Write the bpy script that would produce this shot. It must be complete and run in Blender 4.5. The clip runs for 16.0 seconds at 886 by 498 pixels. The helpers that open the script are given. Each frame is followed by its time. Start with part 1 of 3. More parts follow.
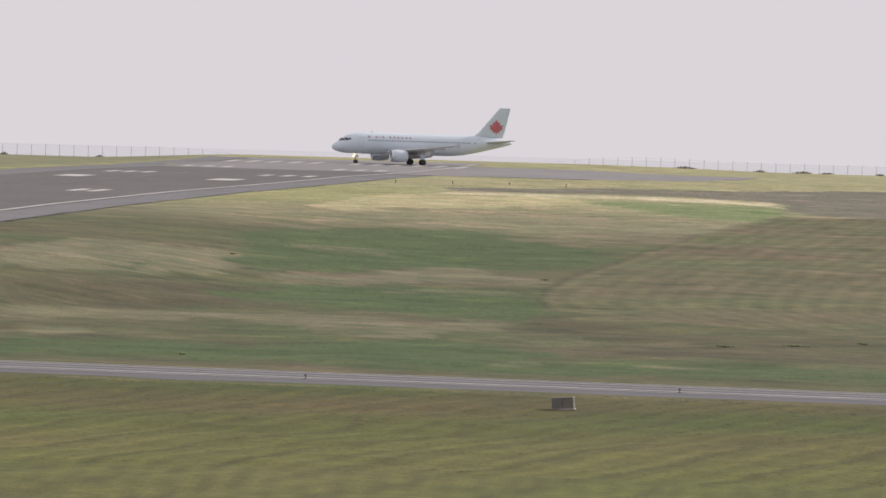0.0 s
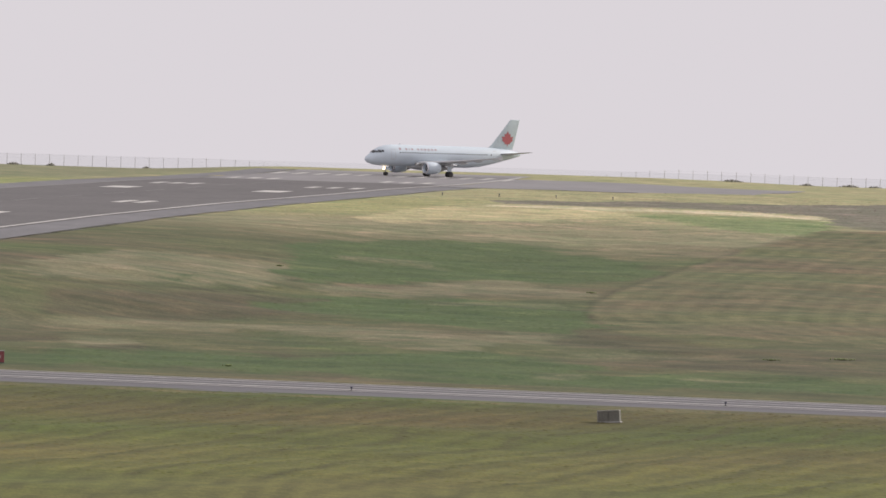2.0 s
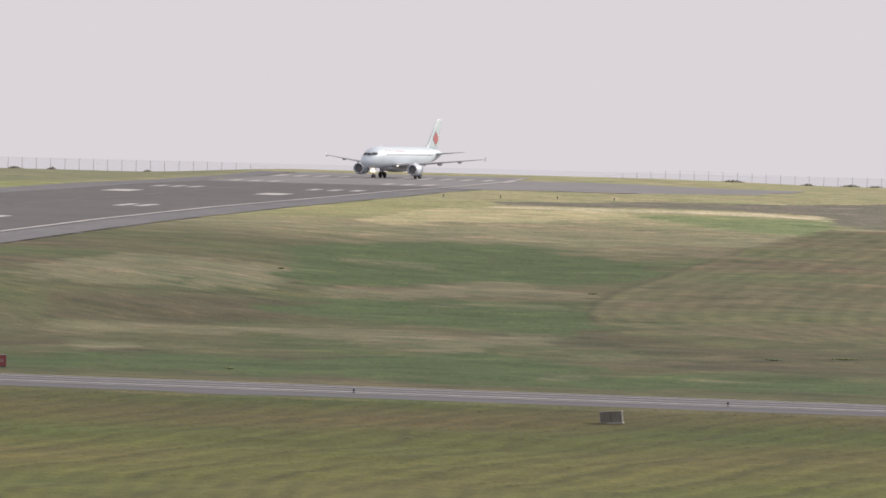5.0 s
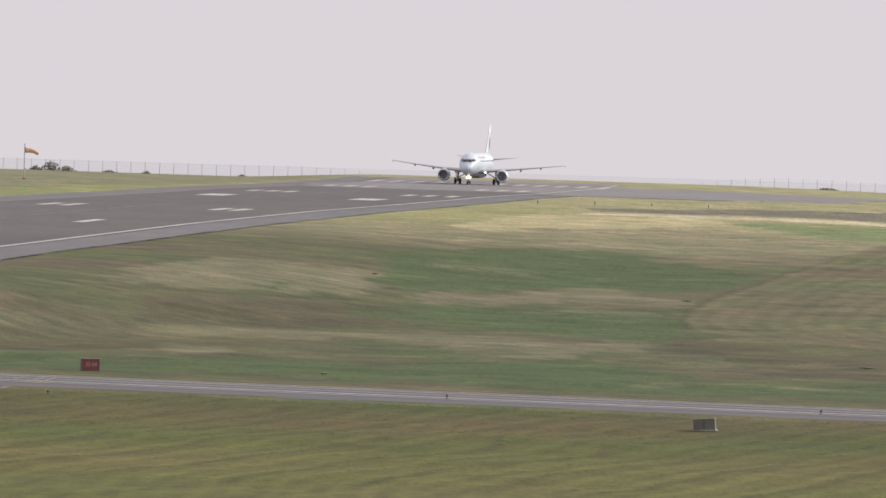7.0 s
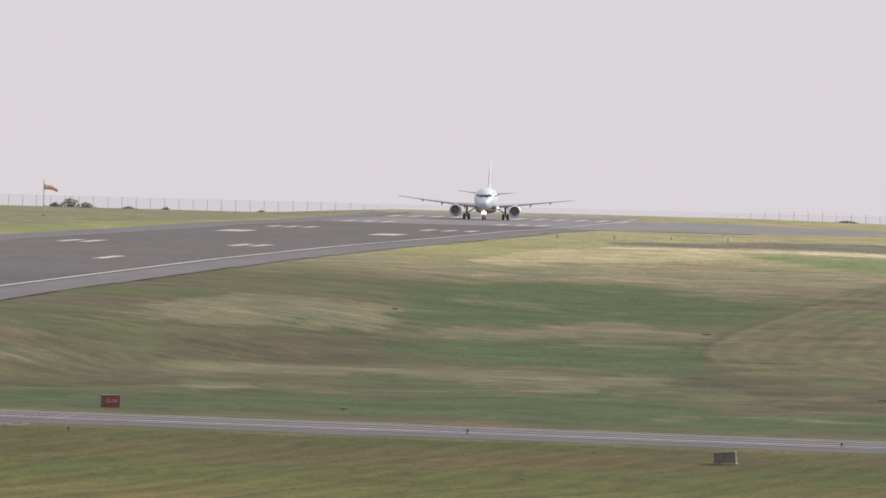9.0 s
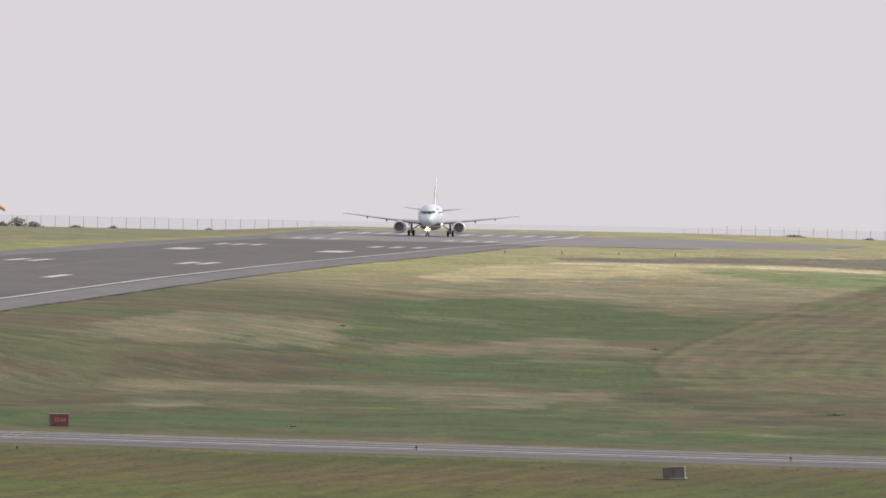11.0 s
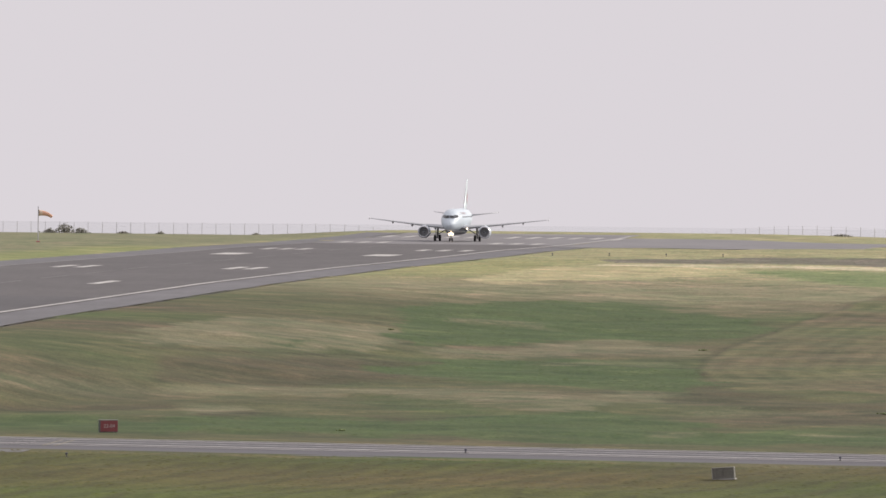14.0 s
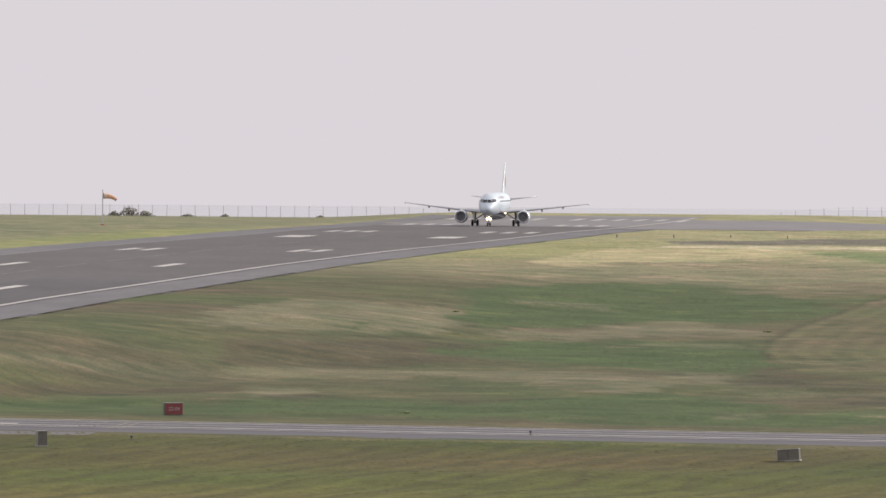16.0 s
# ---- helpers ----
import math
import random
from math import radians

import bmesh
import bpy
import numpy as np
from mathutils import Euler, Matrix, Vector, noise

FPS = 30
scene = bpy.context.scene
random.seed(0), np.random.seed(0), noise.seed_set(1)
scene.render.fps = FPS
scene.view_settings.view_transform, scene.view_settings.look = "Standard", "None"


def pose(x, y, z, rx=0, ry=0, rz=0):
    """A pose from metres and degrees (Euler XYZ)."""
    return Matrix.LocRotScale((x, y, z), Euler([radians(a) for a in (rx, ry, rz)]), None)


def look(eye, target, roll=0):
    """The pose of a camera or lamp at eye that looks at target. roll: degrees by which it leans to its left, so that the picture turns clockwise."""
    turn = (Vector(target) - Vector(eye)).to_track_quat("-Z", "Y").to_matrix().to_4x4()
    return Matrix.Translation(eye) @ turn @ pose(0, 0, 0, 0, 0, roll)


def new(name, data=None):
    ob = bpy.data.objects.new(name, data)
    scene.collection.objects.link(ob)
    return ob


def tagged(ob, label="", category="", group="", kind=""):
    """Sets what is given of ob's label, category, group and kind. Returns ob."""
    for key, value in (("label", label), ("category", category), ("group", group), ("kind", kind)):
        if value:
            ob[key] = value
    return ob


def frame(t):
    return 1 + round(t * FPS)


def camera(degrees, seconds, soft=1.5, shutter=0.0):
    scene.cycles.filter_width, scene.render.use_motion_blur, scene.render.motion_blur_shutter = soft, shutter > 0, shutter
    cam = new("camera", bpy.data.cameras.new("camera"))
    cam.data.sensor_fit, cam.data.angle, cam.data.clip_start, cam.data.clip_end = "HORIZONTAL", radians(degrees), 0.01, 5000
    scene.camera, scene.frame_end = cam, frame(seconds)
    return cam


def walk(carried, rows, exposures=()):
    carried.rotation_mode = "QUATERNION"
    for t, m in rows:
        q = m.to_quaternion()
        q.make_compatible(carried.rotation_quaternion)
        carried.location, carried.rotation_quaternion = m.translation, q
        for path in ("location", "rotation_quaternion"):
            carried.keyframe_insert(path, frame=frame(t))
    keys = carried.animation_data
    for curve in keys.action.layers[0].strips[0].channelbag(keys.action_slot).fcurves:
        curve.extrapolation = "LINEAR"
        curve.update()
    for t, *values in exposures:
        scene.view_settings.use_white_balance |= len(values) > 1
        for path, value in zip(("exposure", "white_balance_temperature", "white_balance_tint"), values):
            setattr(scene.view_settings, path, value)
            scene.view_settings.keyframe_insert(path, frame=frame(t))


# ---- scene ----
# The place in runway terms: s metres along the runway from its far threshold towards the viewpoint,
# u metres across it, positive on the viewpoint's side. The viewpoint stands at s 2190, u 177.
FOV = 2 * math.degrees(math.atan(784 / 19560.0))
EYE = (0.0, 0.0, 36.0)
AXIS, OFFSET, REACH = 0.0867, 177.0, 2190.0


def plan(s, u):
    """World x, y of a place in runway terms."""
    along, side = REACH - s, u - OFFSET
    return (along * math.sin(AXIS) + side * math.cos(AXIS), along * math.cos(AXIS) - side * math.sin(AXIS))


def gaze(pan, dip, roll):
    """The camera on its tripod, turned by pan and dip (radians)."""
    return look(EYE, (1000 * math.sin(pan), 1000 * math.cos(pan), 36.0 - 1000 * math.tan(dip)), roll)


# seconds, pan and dip in ten-thousandths of a radian, roll in degrees
PATH = [
    (0, 151.33, 237.22, 1.58), (0.5, 130.83, 236.45, 1.5), (1, 127.15, 213.25, 1.47), (1.5, 133.53, 221.75, 1.34),
    (2, 108.97, 227.13, 1.75), (2.5, 112.15, 226.72, 1.86), (3, 94.96, 239.87, 1.5), (3.2, 83.77, 240.04, 1.4),
    (5.3, 108.61, 217.3, 1.47), (5.5, 95.92, 206.24, 1.44), (6, 24.6, 194.03, 1.69), (6.5, 21.34, 216.54, 1.62),
    (7, 22.38, 222.45, 1.77), (7.5, 16.7, 222.15, 2.05), (8, 32.05, 196.72, 2.08), (8.5, 43.86, 198.87, 1.69),
    (8.7, 6.64, 195.99, 1.53), (10.8, 45.09, 181.42, 1.16), (11, 50.71, 175.5, 1.12), (11.5, 55.57, 181.56, 0.88),
    (12, 28.66, 173.53, 1.01), (12.5, 23.46, 172.34, 1.31), (13, 16.3, 174.59, 1.46), (13.5, 11.23, 175.13, 1.15),
    (14, 7.82, 173.49, 0.58), (14.5, 0.0, 174.32, -0.0), (15, -8.15, 175.09, -0.0), (15.5, -18.33, 175.6, 0.08),
    (16, -50.39, 190.13, 0.45),
]
cam = camera(FOV, 16.0, soft=1.6)
walk(cam, [(t, gaze(p * 1e-4, d * 1e-4, r)) for t, p, d, r in PATH])

# ---- light: a bright, hazy overcast sky and a weak veiled sun from the right, beyond the aircraft
SUN_EL, SUN_AZ = radians(26), radians(57)
world = bpy.data.worlds.new("hazy_sky")
scene.world = world
world.use_nodes = True
wn, wl = world.node_tree.nodes, world.node_tree.links
wn.clear()
w_out = wn.new("ShaderNodeOutputWorld")
w_bg = wn.new("ShaderNodeBackground")
w_sky = wn.new("ShaderNodeTexSky")
w_sky.sky_type = "NISHITA"
w_sky.sun_disc = False
w_sky.sun_elevation, w_sky.sun_rotation = SUN_EL, SUN_AZ
w_sky.dust_density, w_sky.air_density = 6.0, 1.5
w_mul = wn.new("ShaderNodeVectorMath")
w_mul.operation = "SCALE"
w_mul.inputs["Scale"].default_value = 0.08
w_mix = wn.new("ShaderNodeMix")
w_mix.data_type = "RGBA"
w_mix.inputs["Factor"].default_value = 0.97
w_mix.inputs["B"].default_value = (0.728, 0.685, 0.722, 1)
wl.new(w_sky.outputs["Color"], w_mul.inputs[0])
wl.new(w_mul.outputs["Vector"], w_mix.inputs["A"])
wl.new(w_mix.outputs["Result"], w_bg.inputs["Color"])
wl.new(w_bg.outputs["Background"], w_out.inputs["Surface"])
w_bg.inputs["Strength"].default_value = 1.0

sun = new("sun", bpy.data.lights.new("sun", "SUN"))
sun.data.energy, sun.data.angle, sun.data.color = 3.35, radians(6), (1.0, 0.94, 0.85)
toward = Vector((math.sin(SUN_AZ) * math.cos(SUN_EL), math.cos(SUN_AZ) * math.cos(SUN_EL), math.sin(SUN_EL)))
sun.matrix_world = look(toward * 500, (0, 0, 0))


# ---- materials
def material(name, colour, rough=0.8, metal=0.0, spots=(), bump=0.0, bump_scale=4.0, attribute="", emit=0.0, coat=0.0, mottle=()):
    """A node material: a base colour (or the mesh's own tint) varied by noises (scale, strength, stretch along y)."""
    m = bpy.data.materials.new(name)
    m.use_nodes = True
    nt, ln = m.node_tree.nodes, m.node_tree.links
    sh = nt["Principled BSDF"]
    sh.inputs["Roughness"].default_value = rough
    sh.inputs["Metallic"].default_value = metal
    sh.inputs["Coat Weight"].default_value = coat
    if attribute:
        src = nt.new("ShaderNodeAttribute")
        src.attribute_name = attribute
        out = src.outputs["Color"]
    else:
        src = nt.new("ShaderNodeRGB")
        src.outputs[0].default_value = (*colour, 1)
        out = src.outputs[0]
    place = nt.new("ShaderNodeTexCoord")
    for scale, strength, stretch, *turn in spots:
        mp = nt.new("ShaderNodeMapping")
        mp.inputs["Scale"].default_value = (1, stretch, 1)
        ns = nt.new("ShaderNodeTexNoise")
        ns.inputs["Scale"].default_value = scale
        ns.inputs["Detail"].default_value = 5
        ns.inputs["Roughness"].default_value = 0.62
        spin = nt.new("ShaderNodeVectorRotate")
        spin.rotation_type = "Z_AXIS"
        spin.inputs["Angle"].default_value = turn[0] if turn else 0.0
        ln.new(place.outputs["Object"], spin.inputs["Vector"])
        ln.new(spin.outputs["Vector"], mp.inputs["Vector"])
        ln.new(mp.outputs["Vector"], ns.inputs["Vector"])
        rng = nt.new("ShaderNodeMapRange")
        rng.inputs["From Min"].default_value, rng.inputs["From Max"].default_value = 0.25, 0.75
        rng.inputs["To Min"].default_value, rng.inputs["To Max"].default_value = 1 - strength, 1 + strength
        ln.new(ns.outputs["Fac"], rng.inputs["Value"])
        mul = nt.new("ShaderNodeVectorMath")
        mul.operation = "SCALE"
        ln.new(out, mul.inputs[0])
        ln.new(rng.outputs["Result"], mul.inputs["Scale"])
        out = mul.outputs["Vector"]
    for scale, low, high, cool, warm in mottle:
        # patches of a cooler, greener growth against warmer, drier growth
        ns = nt.new("ShaderNodeTexNoise")
        ns.inputs["Scale"].default_value = scale
        ns.inputs["Detail"].default_value = 7
        ns.inputs["Roughness"].default_value = 0.6
        ns.inputs["Distortion"].default_value = 0.15
        ln.new(place.outputs["Object"], ns.inputs["Vector"])
        rng = nt.new("ShaderNodeMapRange")
        rng.inputs["From Min"].default_value, rng.inputs["From Max"].default_value = low, high
        ln.new(ns.outputs["Fac"], rng.inputs["Value"])
        two = nt.new("ShaderNodeMix")
        two.data_type = "RGBA"
        two.inputs["A"].default_value, two.inputs["B"].default_value = (*cool, 1), (*warm, 1)
        ln.new(rng.outputs["Result"], two.inputs["Factor"])
        mul = nt.new("ShaderNodeVectorMath")
        mul.operation = "MULTIPLY"
        ease = nt.new("ShaderNodeMix")
        ease.data_type = "RGBA"
        ease.inputs["A"].default_value = (1, 1, 1, 1)
        ln.new(src.outputs["Alpha"], ease.inputs["Factor"])
        ln.new(two.outputs["Result"], ease.inputs["B"])
        ln.new(out, mul.inputs[0])
        ln.new(ease.outputs["Result"], mul.inputs[1])
        out = mul.outputs["Vector"]
    ln.new(out, sh.inputs["Base Color"])
    if bump:
        ns = nt.new("ShaderNodeTexNoise")
        ns.inputs["Scale"].default_value = bump_scale
        ns.inputs["Detail"].default_value = 6
        ln.new(place.outputs["Object"], ns.inputs["Vector"])
        bp = nt.new("ShaderNodeBump")
        bp.inputs["Strength"].default_value = bump
        bp.inputs["Distance"].default_value = 0.1
        ln.new(ns.outputs["Fac"], bp.inputs["Height"])
        ln.new(bp.outputs["Normal"], sh.inputs["Normal"])
    if emit:
        sh.inputs["Emission Color"].default_value = (*colour, 1)
        sh.inputs["Emission Strength"].default_value = emit
    return m


GRASS = material("grass", (0.1, 0.1, 0.05), 0.95, spots=((0.5, 0.2, 1), (2.2, 0.24, 0.8), (4.5, 0.26, 0.3), (1.6, 0.06, 0.05, 0.25), (0.12, 0.14, 1)), bump=0.4, bump_scale=1.2, attribute="tint",
                 mottle=((0.05, 0.4, 0.6, (0.9, 0.97, 0.92), (1.06, 1.03, 1.04)), (0.2, 0.4, 0.62, (0.8, 0.88, 0.82), (1.14, 1.08, 1.1)),
                         (0.13, 0.56, 0.63, (0.98, 0.99, 0.97), (1.4, 1.27, 1.38)), (0.1, 0.36, 0.44, (0.84, 0.88, 0.85), (1.0, 1.0, 1.0))))
TUFT = material("grass_blades", (0.1, 0.1, 0.05), 0.9, attribute="tint")
for m in (GRASS, TUFT):
    m.node_tree.nodes["Principled BSDF"].inputs["Specular IOR Level"].default_value = 0.3
ASPHALT = material("asphalt", (0.078, 0.07, 0.069), 0.62, spots=((0.05, 0.2, 0.4), (0.25, 0.16, 0.12), (1.2, 0.12, 0.05), (6, 0.12, 1)), bump=0.15, bump_scale=9)
ASPHALT_NEW = material("newer_asphalt", (0.06, 0.055, 0.057), 0.62, spots=((0.05, 0.25, 0.4), (0.25, 0.2, 0.12), (1.2, 0.12, 0.05), (6, 0.12, 1)), bump=0.15, bump_scale=9)
ASPHALT_OLD = material("worn_asphalt", (0.19, 0.18, 0.183), 0.6, spots=((0.1, 0.12, 0.2), (1.2, 0.1, 1)), bump=0.15, bump_scale=9)
SHOULDER = material("shoulder_asphalt", (0.128, 0.123, 0.13), 0.65, spots=((0.06, 0.2, 0.6), (0.4, 0.16, 0.1), (2.0, 0.12, 0.3)), bump=0.1, bump_scale=9)
TAXI = material("taxiway_asphalt", (0.085, 0.08, 0.09), 0.62, spots=((0.08, 0.15, 6), (0.7, 0.14, 4), (5, 0.08, 1)), bump=0.12, bump_scale=9)
PAINT = material("runway_paint", (0.52, 0.5, 0.48), 0.7, spots=((0.5, 0.2, 0.4), (4, 0.2, 1)))
PAINT_OLD = material("worn_paint", (0.22, 0.21, 0.21), 0.75, spots=((0.4, 0.25, 1), (3, 0.25, 1)))
PAINT_MID = material("edge_paint", (0.46, 0.44, 0.425), 0.7, spots=((0.1, 0.2, 0.3), (0.7, 0.2, 0.3), (4, 0.2, 1)))
YELLOW = material("faded_yellow_paint", (0.34, 0.31, 0.24), 0.75, spots=((1, 0.2, 1), (5, 0.2, 1)))
WATER = material("sea_water", (0.05, 0.07, 0.08), 0.04)
POST = material("galvanised_post", (0.5, 0.5, 0.51), 0.7, 0.0, spots=((2, 0.2, 1),))
# leaf colour lifted well above real foliage to carry the distant haze
LEAF = material("shrub_leaves", (0.34, 0.33, 0.29), 0.85, spots=((1.5, 0.3, 1),))
BARK = material("shrub_bark", (0.11, 0.09, 0.07), 0.9, spots=((3, 0.3, 1),))
WHITE = material("white_paint", (0.78, 0.8, 0.82), 0.35, spots=((0.3, 0.03, 1), (2.5, 0.03, 1)), coat=0.3)
ICE = material("pale_ice_blue_paint", (0.6, 0.675, 0.745), 0.5, spots=((0.3, 0.04, 1), (2.5, 0.03, 1)), coat=0.15)
FINBLUE = material("fin_blue_green_paint", (0.53, 0.61, 0.635), 0.45, spots=((0.3, 0.06, 1), (2.5, 0.04, 1)), coat=0.2)
WING = material("wing_grey", (0.5, 0.51, 0.53), 0.45, 0.1, spots=((0.6, 0.06, 1), (3, 0.05, 1)))
RED = material("red_paint", (0.46, 0.12, 0.13), 0.45, spots=((1, 0.08, 1),), coat=0.2)
RED_MUTED = material("muted_red_paint", (0.4, 0.29, 0.32), 0.45, spots=((1, 0.08, 1),))
TUSSOCK = material("dark_tussock", (0.19, 0.23, 0.1), 0.9, spots=((2, 0.25, 1),))
GLASS = material("dark_window_glass", (0.02, 0.024, 0.03), 0.1, coat=0.5)
PANE = material("cabin_pane", (0.1, 0.11, 0.13), 0.2, coat=0.5)
CHROME = material("polished_lip", (0.7, 0.7, 0.72), 0.25, 0.9)
DARK = material("dark_metal", (0.17, 0.17, 0.175), 0.5, 0.4, spots=((3, 0.2, 1),))
STEEL = material("gear_steel", (0.32, 0.32, 0.33), 0.45, 0.5, spots=((4, 0.1, 1),))
RUBBER = material("tyre_rubber", (0.055, 0.053, 0.053), 0.85, spots=((4, 0.2, 1),))
LAMP = material("lit_lamp", (1.0, 0.74, 0.46), 0.3, emit=5.0)
LAMP_SOFT = material("lit_wing_lamp", (1.0, 0.86, 0.68), 0.3, emit=3.0)
SIGN_RED = material("sign_red", (0.25, 0.062, 0.068), 0.5, spots=((2, 0.15, 1), (9, 0.1, 1)))
SIGN_WHITE = material("sign_white", (0.48, 0.4, 0.39), 0.5)
CABINET = material("weathered_grey_panel", (0.17, 0.165, 0.145), 0.75, spots=((1.2, 0.3, 1), (7, 0.2, 1)), bump=0.2)
CONCRETE_AND_LIT = material("concrete_and_lit_faces", (0.36, 0.35, 0.33), 0.85, spots=((1.5, 0.15, 1), (8, 0.1, 1)), bump=0.2)
ORANGE = material("orange_cloth", (0.72, 0.42, 0.3), 0.8, spots=((2, 0.1, 1),))
CLOTH = material("faded_white_cloth", (0.74, 0.58, 0.46), 0.8, spots=((2, 0.1, 1),))
BLUE = material("blue_lens", (0.08, 0.08, 0.11), 0.4)


# ---- mesh helpers
def mesh_of(name, bm, mat, smooth=False):
    me = bpy.data.meshes.new(name)
    bmesh.ops.recalc_face_normals(bm, faces=bm.faces)
    bm.to_mesh(me)
    bm.free()
    for m in (mat if isinstance(mat, (list, tuple)) else [mat]):
        me.materials.append(m)
    if smooth:
        me.polygons.foreach_set("use_smooth", [True] * len(me.polygons))
    return me


def part(name, bm, mat, parent, label="", smooth=False, at=None):
    """Links a bmesh (or a mesh shared between alike pieces) as one mesh object under a thing or a part."""
    me = mesh_of(name, bm, mat, smooth) if isinstance(bm, bmesh.types.BMesh) else bm
    ob = new(name, me)
    ob.parent = parent
    if at is not None:
        ob.matrix_basis = at
    return tagged(ob, label)


def box(sx, sy, sz, at=(0, 0, 0), bevel=0.0, turn=None, bm=None):
    bm = bm or bmesh.new()
    m = Matrix.Translation(at) @ (turn or Matrix()) @ Matrix.Diagonal((sx, sy, sz, 1))
    got = bmesh.ops.create_cube(bm, size=1, matrix=m)
    if bevel:
        edges = list({e for v in got["verts"] for e in v.link_edges})
        bmesh.ops.bevel(bm, geom=edges, offset=bevel, segments=1, affect="EDGES")
    return bm


def tube(a, b, r1, r2=None, sides=10, bm=None):
    bm = bm or bmesh.new()
    a, b = Vector(a), Vector(b)
    m = Matrix.Translation((a + b) / 2) @ (b - a).to_track_quat("Z", "Y").to_matrix().to_4x4()
    bmesh.ops.create_cone(bm, cap_ends=True, segments=sides, radius1=r1, radius2=r1 if r2 is None else r2, depth=(b - a).length, matrix=m)
    return bm


def loft(rings, cap=True, bm=None):
    """Skin over rings of equal length."""
    bm = bm or bmesh.new()
    rows = [[bm.verts.new(p) for p in ring] for ring in rings]
    for a, b in zip(rows, rows[1:]):
        for i in range(len(a)):
            j = (i + 1) % len(a)
            bm.faces.new((a[i], a[j], b[j], b[i]))
    if cap:
        bm.faces.new(rows[0])
        bm.faces.new(rows[-1])
    return bm


def lathe(profile, sides=28, axis="x", centre=(0, 0, 0), close=False, bm=None):
    """Turn a profile of (along, radius) round an axis."""
    rings = []
    for a, r in profile:
        ring = []
        for i in range(sides):
            w = 2 * math.pi * i / sides
            p = (a, r * math.cos(w), r * math.sin(w)) if axis == "x" else (r * math.cos(w), r * math.sin(w), a)
            if axis == "y":
                p = (r * math.cos(w), a, r * math.sin(w))
            ring.append(tuple(c + q for c, q in zip(centre, p)))
        rings.append(ring)
    return loft(rings, close, bm)


# ---- the ground
ZS = [-70, 20, 60, 116, 160, 300, 400, 600, 750, 978, 1250, 1600]
ZZ = [0.45, 0.65, 0.85, 1.25, 1.55, 2.9, 3.6, 5.2, 6.1, 6.95, 7.2, 7.2]


def step(x, a, b):
    t = np.clip((x - a) / (b - a), 0, 1)
    return t * t * (3 - 2 * t)


def paved(s):
    """Height of the runway's surface."""
    return np.interp(s, ZS, ZZ)


def middle(s):
    """Where the runway's middle runs."""
    return 2.2 - 0.004 * np.asarray(s, float)


def taxi_z(u):
    return 2.1 - 0.0075 * (np.clip(u, -200, 400) - 100)


def waves(s, u, size, seed):
    """Smooth random waves of about one metre's height, of the given size."""
    r = np.random.RandomState(seed)
    out = 0
    for k in range(7):
        a, ph = r.uniform(0, 2 * math.pi), r.uniform(0, 6.28)
        w = 2 * math.pi / (size * r.uniform(0.6, 1.6))
        out = out + np.sin((s * math.cos(a) + u * math.sin(a)) * w + ph)
    return out / 2.6


def ground_z(s, u):
    s, u = np.asarray(s, float), np.asarray(u, float)
    w = step(s, 450, 1225) * step(u, 32.5, 85 - 40 * step(s, 980, 1215))
    z = paved(s) * (1 - w) + taxi_z(u) * w
    z = z - (1.4 * step(-u, 24, 62) + 0.65 * step(u, 45, 85)) * step(-s, -150, 70)
    # beyond the crest the land falls, most of all on the runway's own line, and then down to the sea
    z = z - 0.018 * np.clip(-70 - s, 0, 60) - 3.2 * np.exp(-(u / 38.0) ** 4) * step(-s, 72, 110)
    z = z - 46 * step(-s, 135, 520)
    side = np.maximum(np.abs(u - 60) - 700, 0)
    z = z - 46 * step(side, 0, 900)
    # the viewpoint's hill
    r2 = (s - REACH) ** 2 + (u - OFFSET) ** 2
    h = np.exp(-r2 / 170.0 ** 2)
    z = z * (1 - h) + 34.4 * h
    # gentle unevenness off the pavements
    off = step(np.abs(u), 34, 55) * (1 - np.exp(-((s - 1244) / 26.0) ** 4)) * step(s, 60, 220)
    return z + off * (0.13 * waves(s, u, 38, 3) + 0.06 * waves(s, u, 13, 4))


def height(s, u):
    return float(ground_z(s, u))


def on_ground(s, u, lift=0.0):
    x, y = plan(s, u)
    return (x, y, height(s, u) + lift)


# what grows where: tones of the growth, and patches with their outlines in runway terms
OLIVE_TONE = (0.084, 0.095, 0.038)
GREEN_TONE = (0.056, 0.091, 0.026)
STRAW_TONE = (0.172, 0.157, 0.092)
BROWN_TONE = (0.076, 0.063, 0.033)
# bright straw, lightened further to stand for the haze
HAZED_STRAW_TONE = (0.46, 0.39, 0.225)
LUSH_TONE = (0.165, 0.21, 0.085)
BLEACH_TONE = (0.56, 0.48, 0.33)
DARK_BAND_TONE = (0.152, 0.136, 0.107)
PATCHES = []
DEPTH = 10.0


def patch(tone, strength, *outline):
    PATCHES.append((tone, strength, outline))


patch(OLIVE_TONE, 0.5, (889, 43.2), (842, 48.8), (836, 58.7), (895, 57.2), (910, 50.0))
patch(GREEN_TONE, 0.85, (848, 55.6), (799, 64.0), (780, 75.9), (814, 90.7), (832, 94.7), (874, 103.4), (895, 104.3), (914, 99.7), (930, 94.2), (916, 85.7), (949, 79.5), (974, 67.8), (955, 64.2), (892, 61.0))
patch(GREEN_TONE, 0.9, (1024, 68.7), (994, 77.6), (988, 91.0), (1017, 103.7), (1031, 104.9), (1053, 108.3), (1083, 107.3), (1072, 97.0), (1062, 85.6), (1048, 77.4), (1045, 70.1))
patch(GREEN_TONE, 0.5, (1116, 72.9), (1103, 80.1), (1113, 89.2), (1144, 92.3), (1153, 84.5))
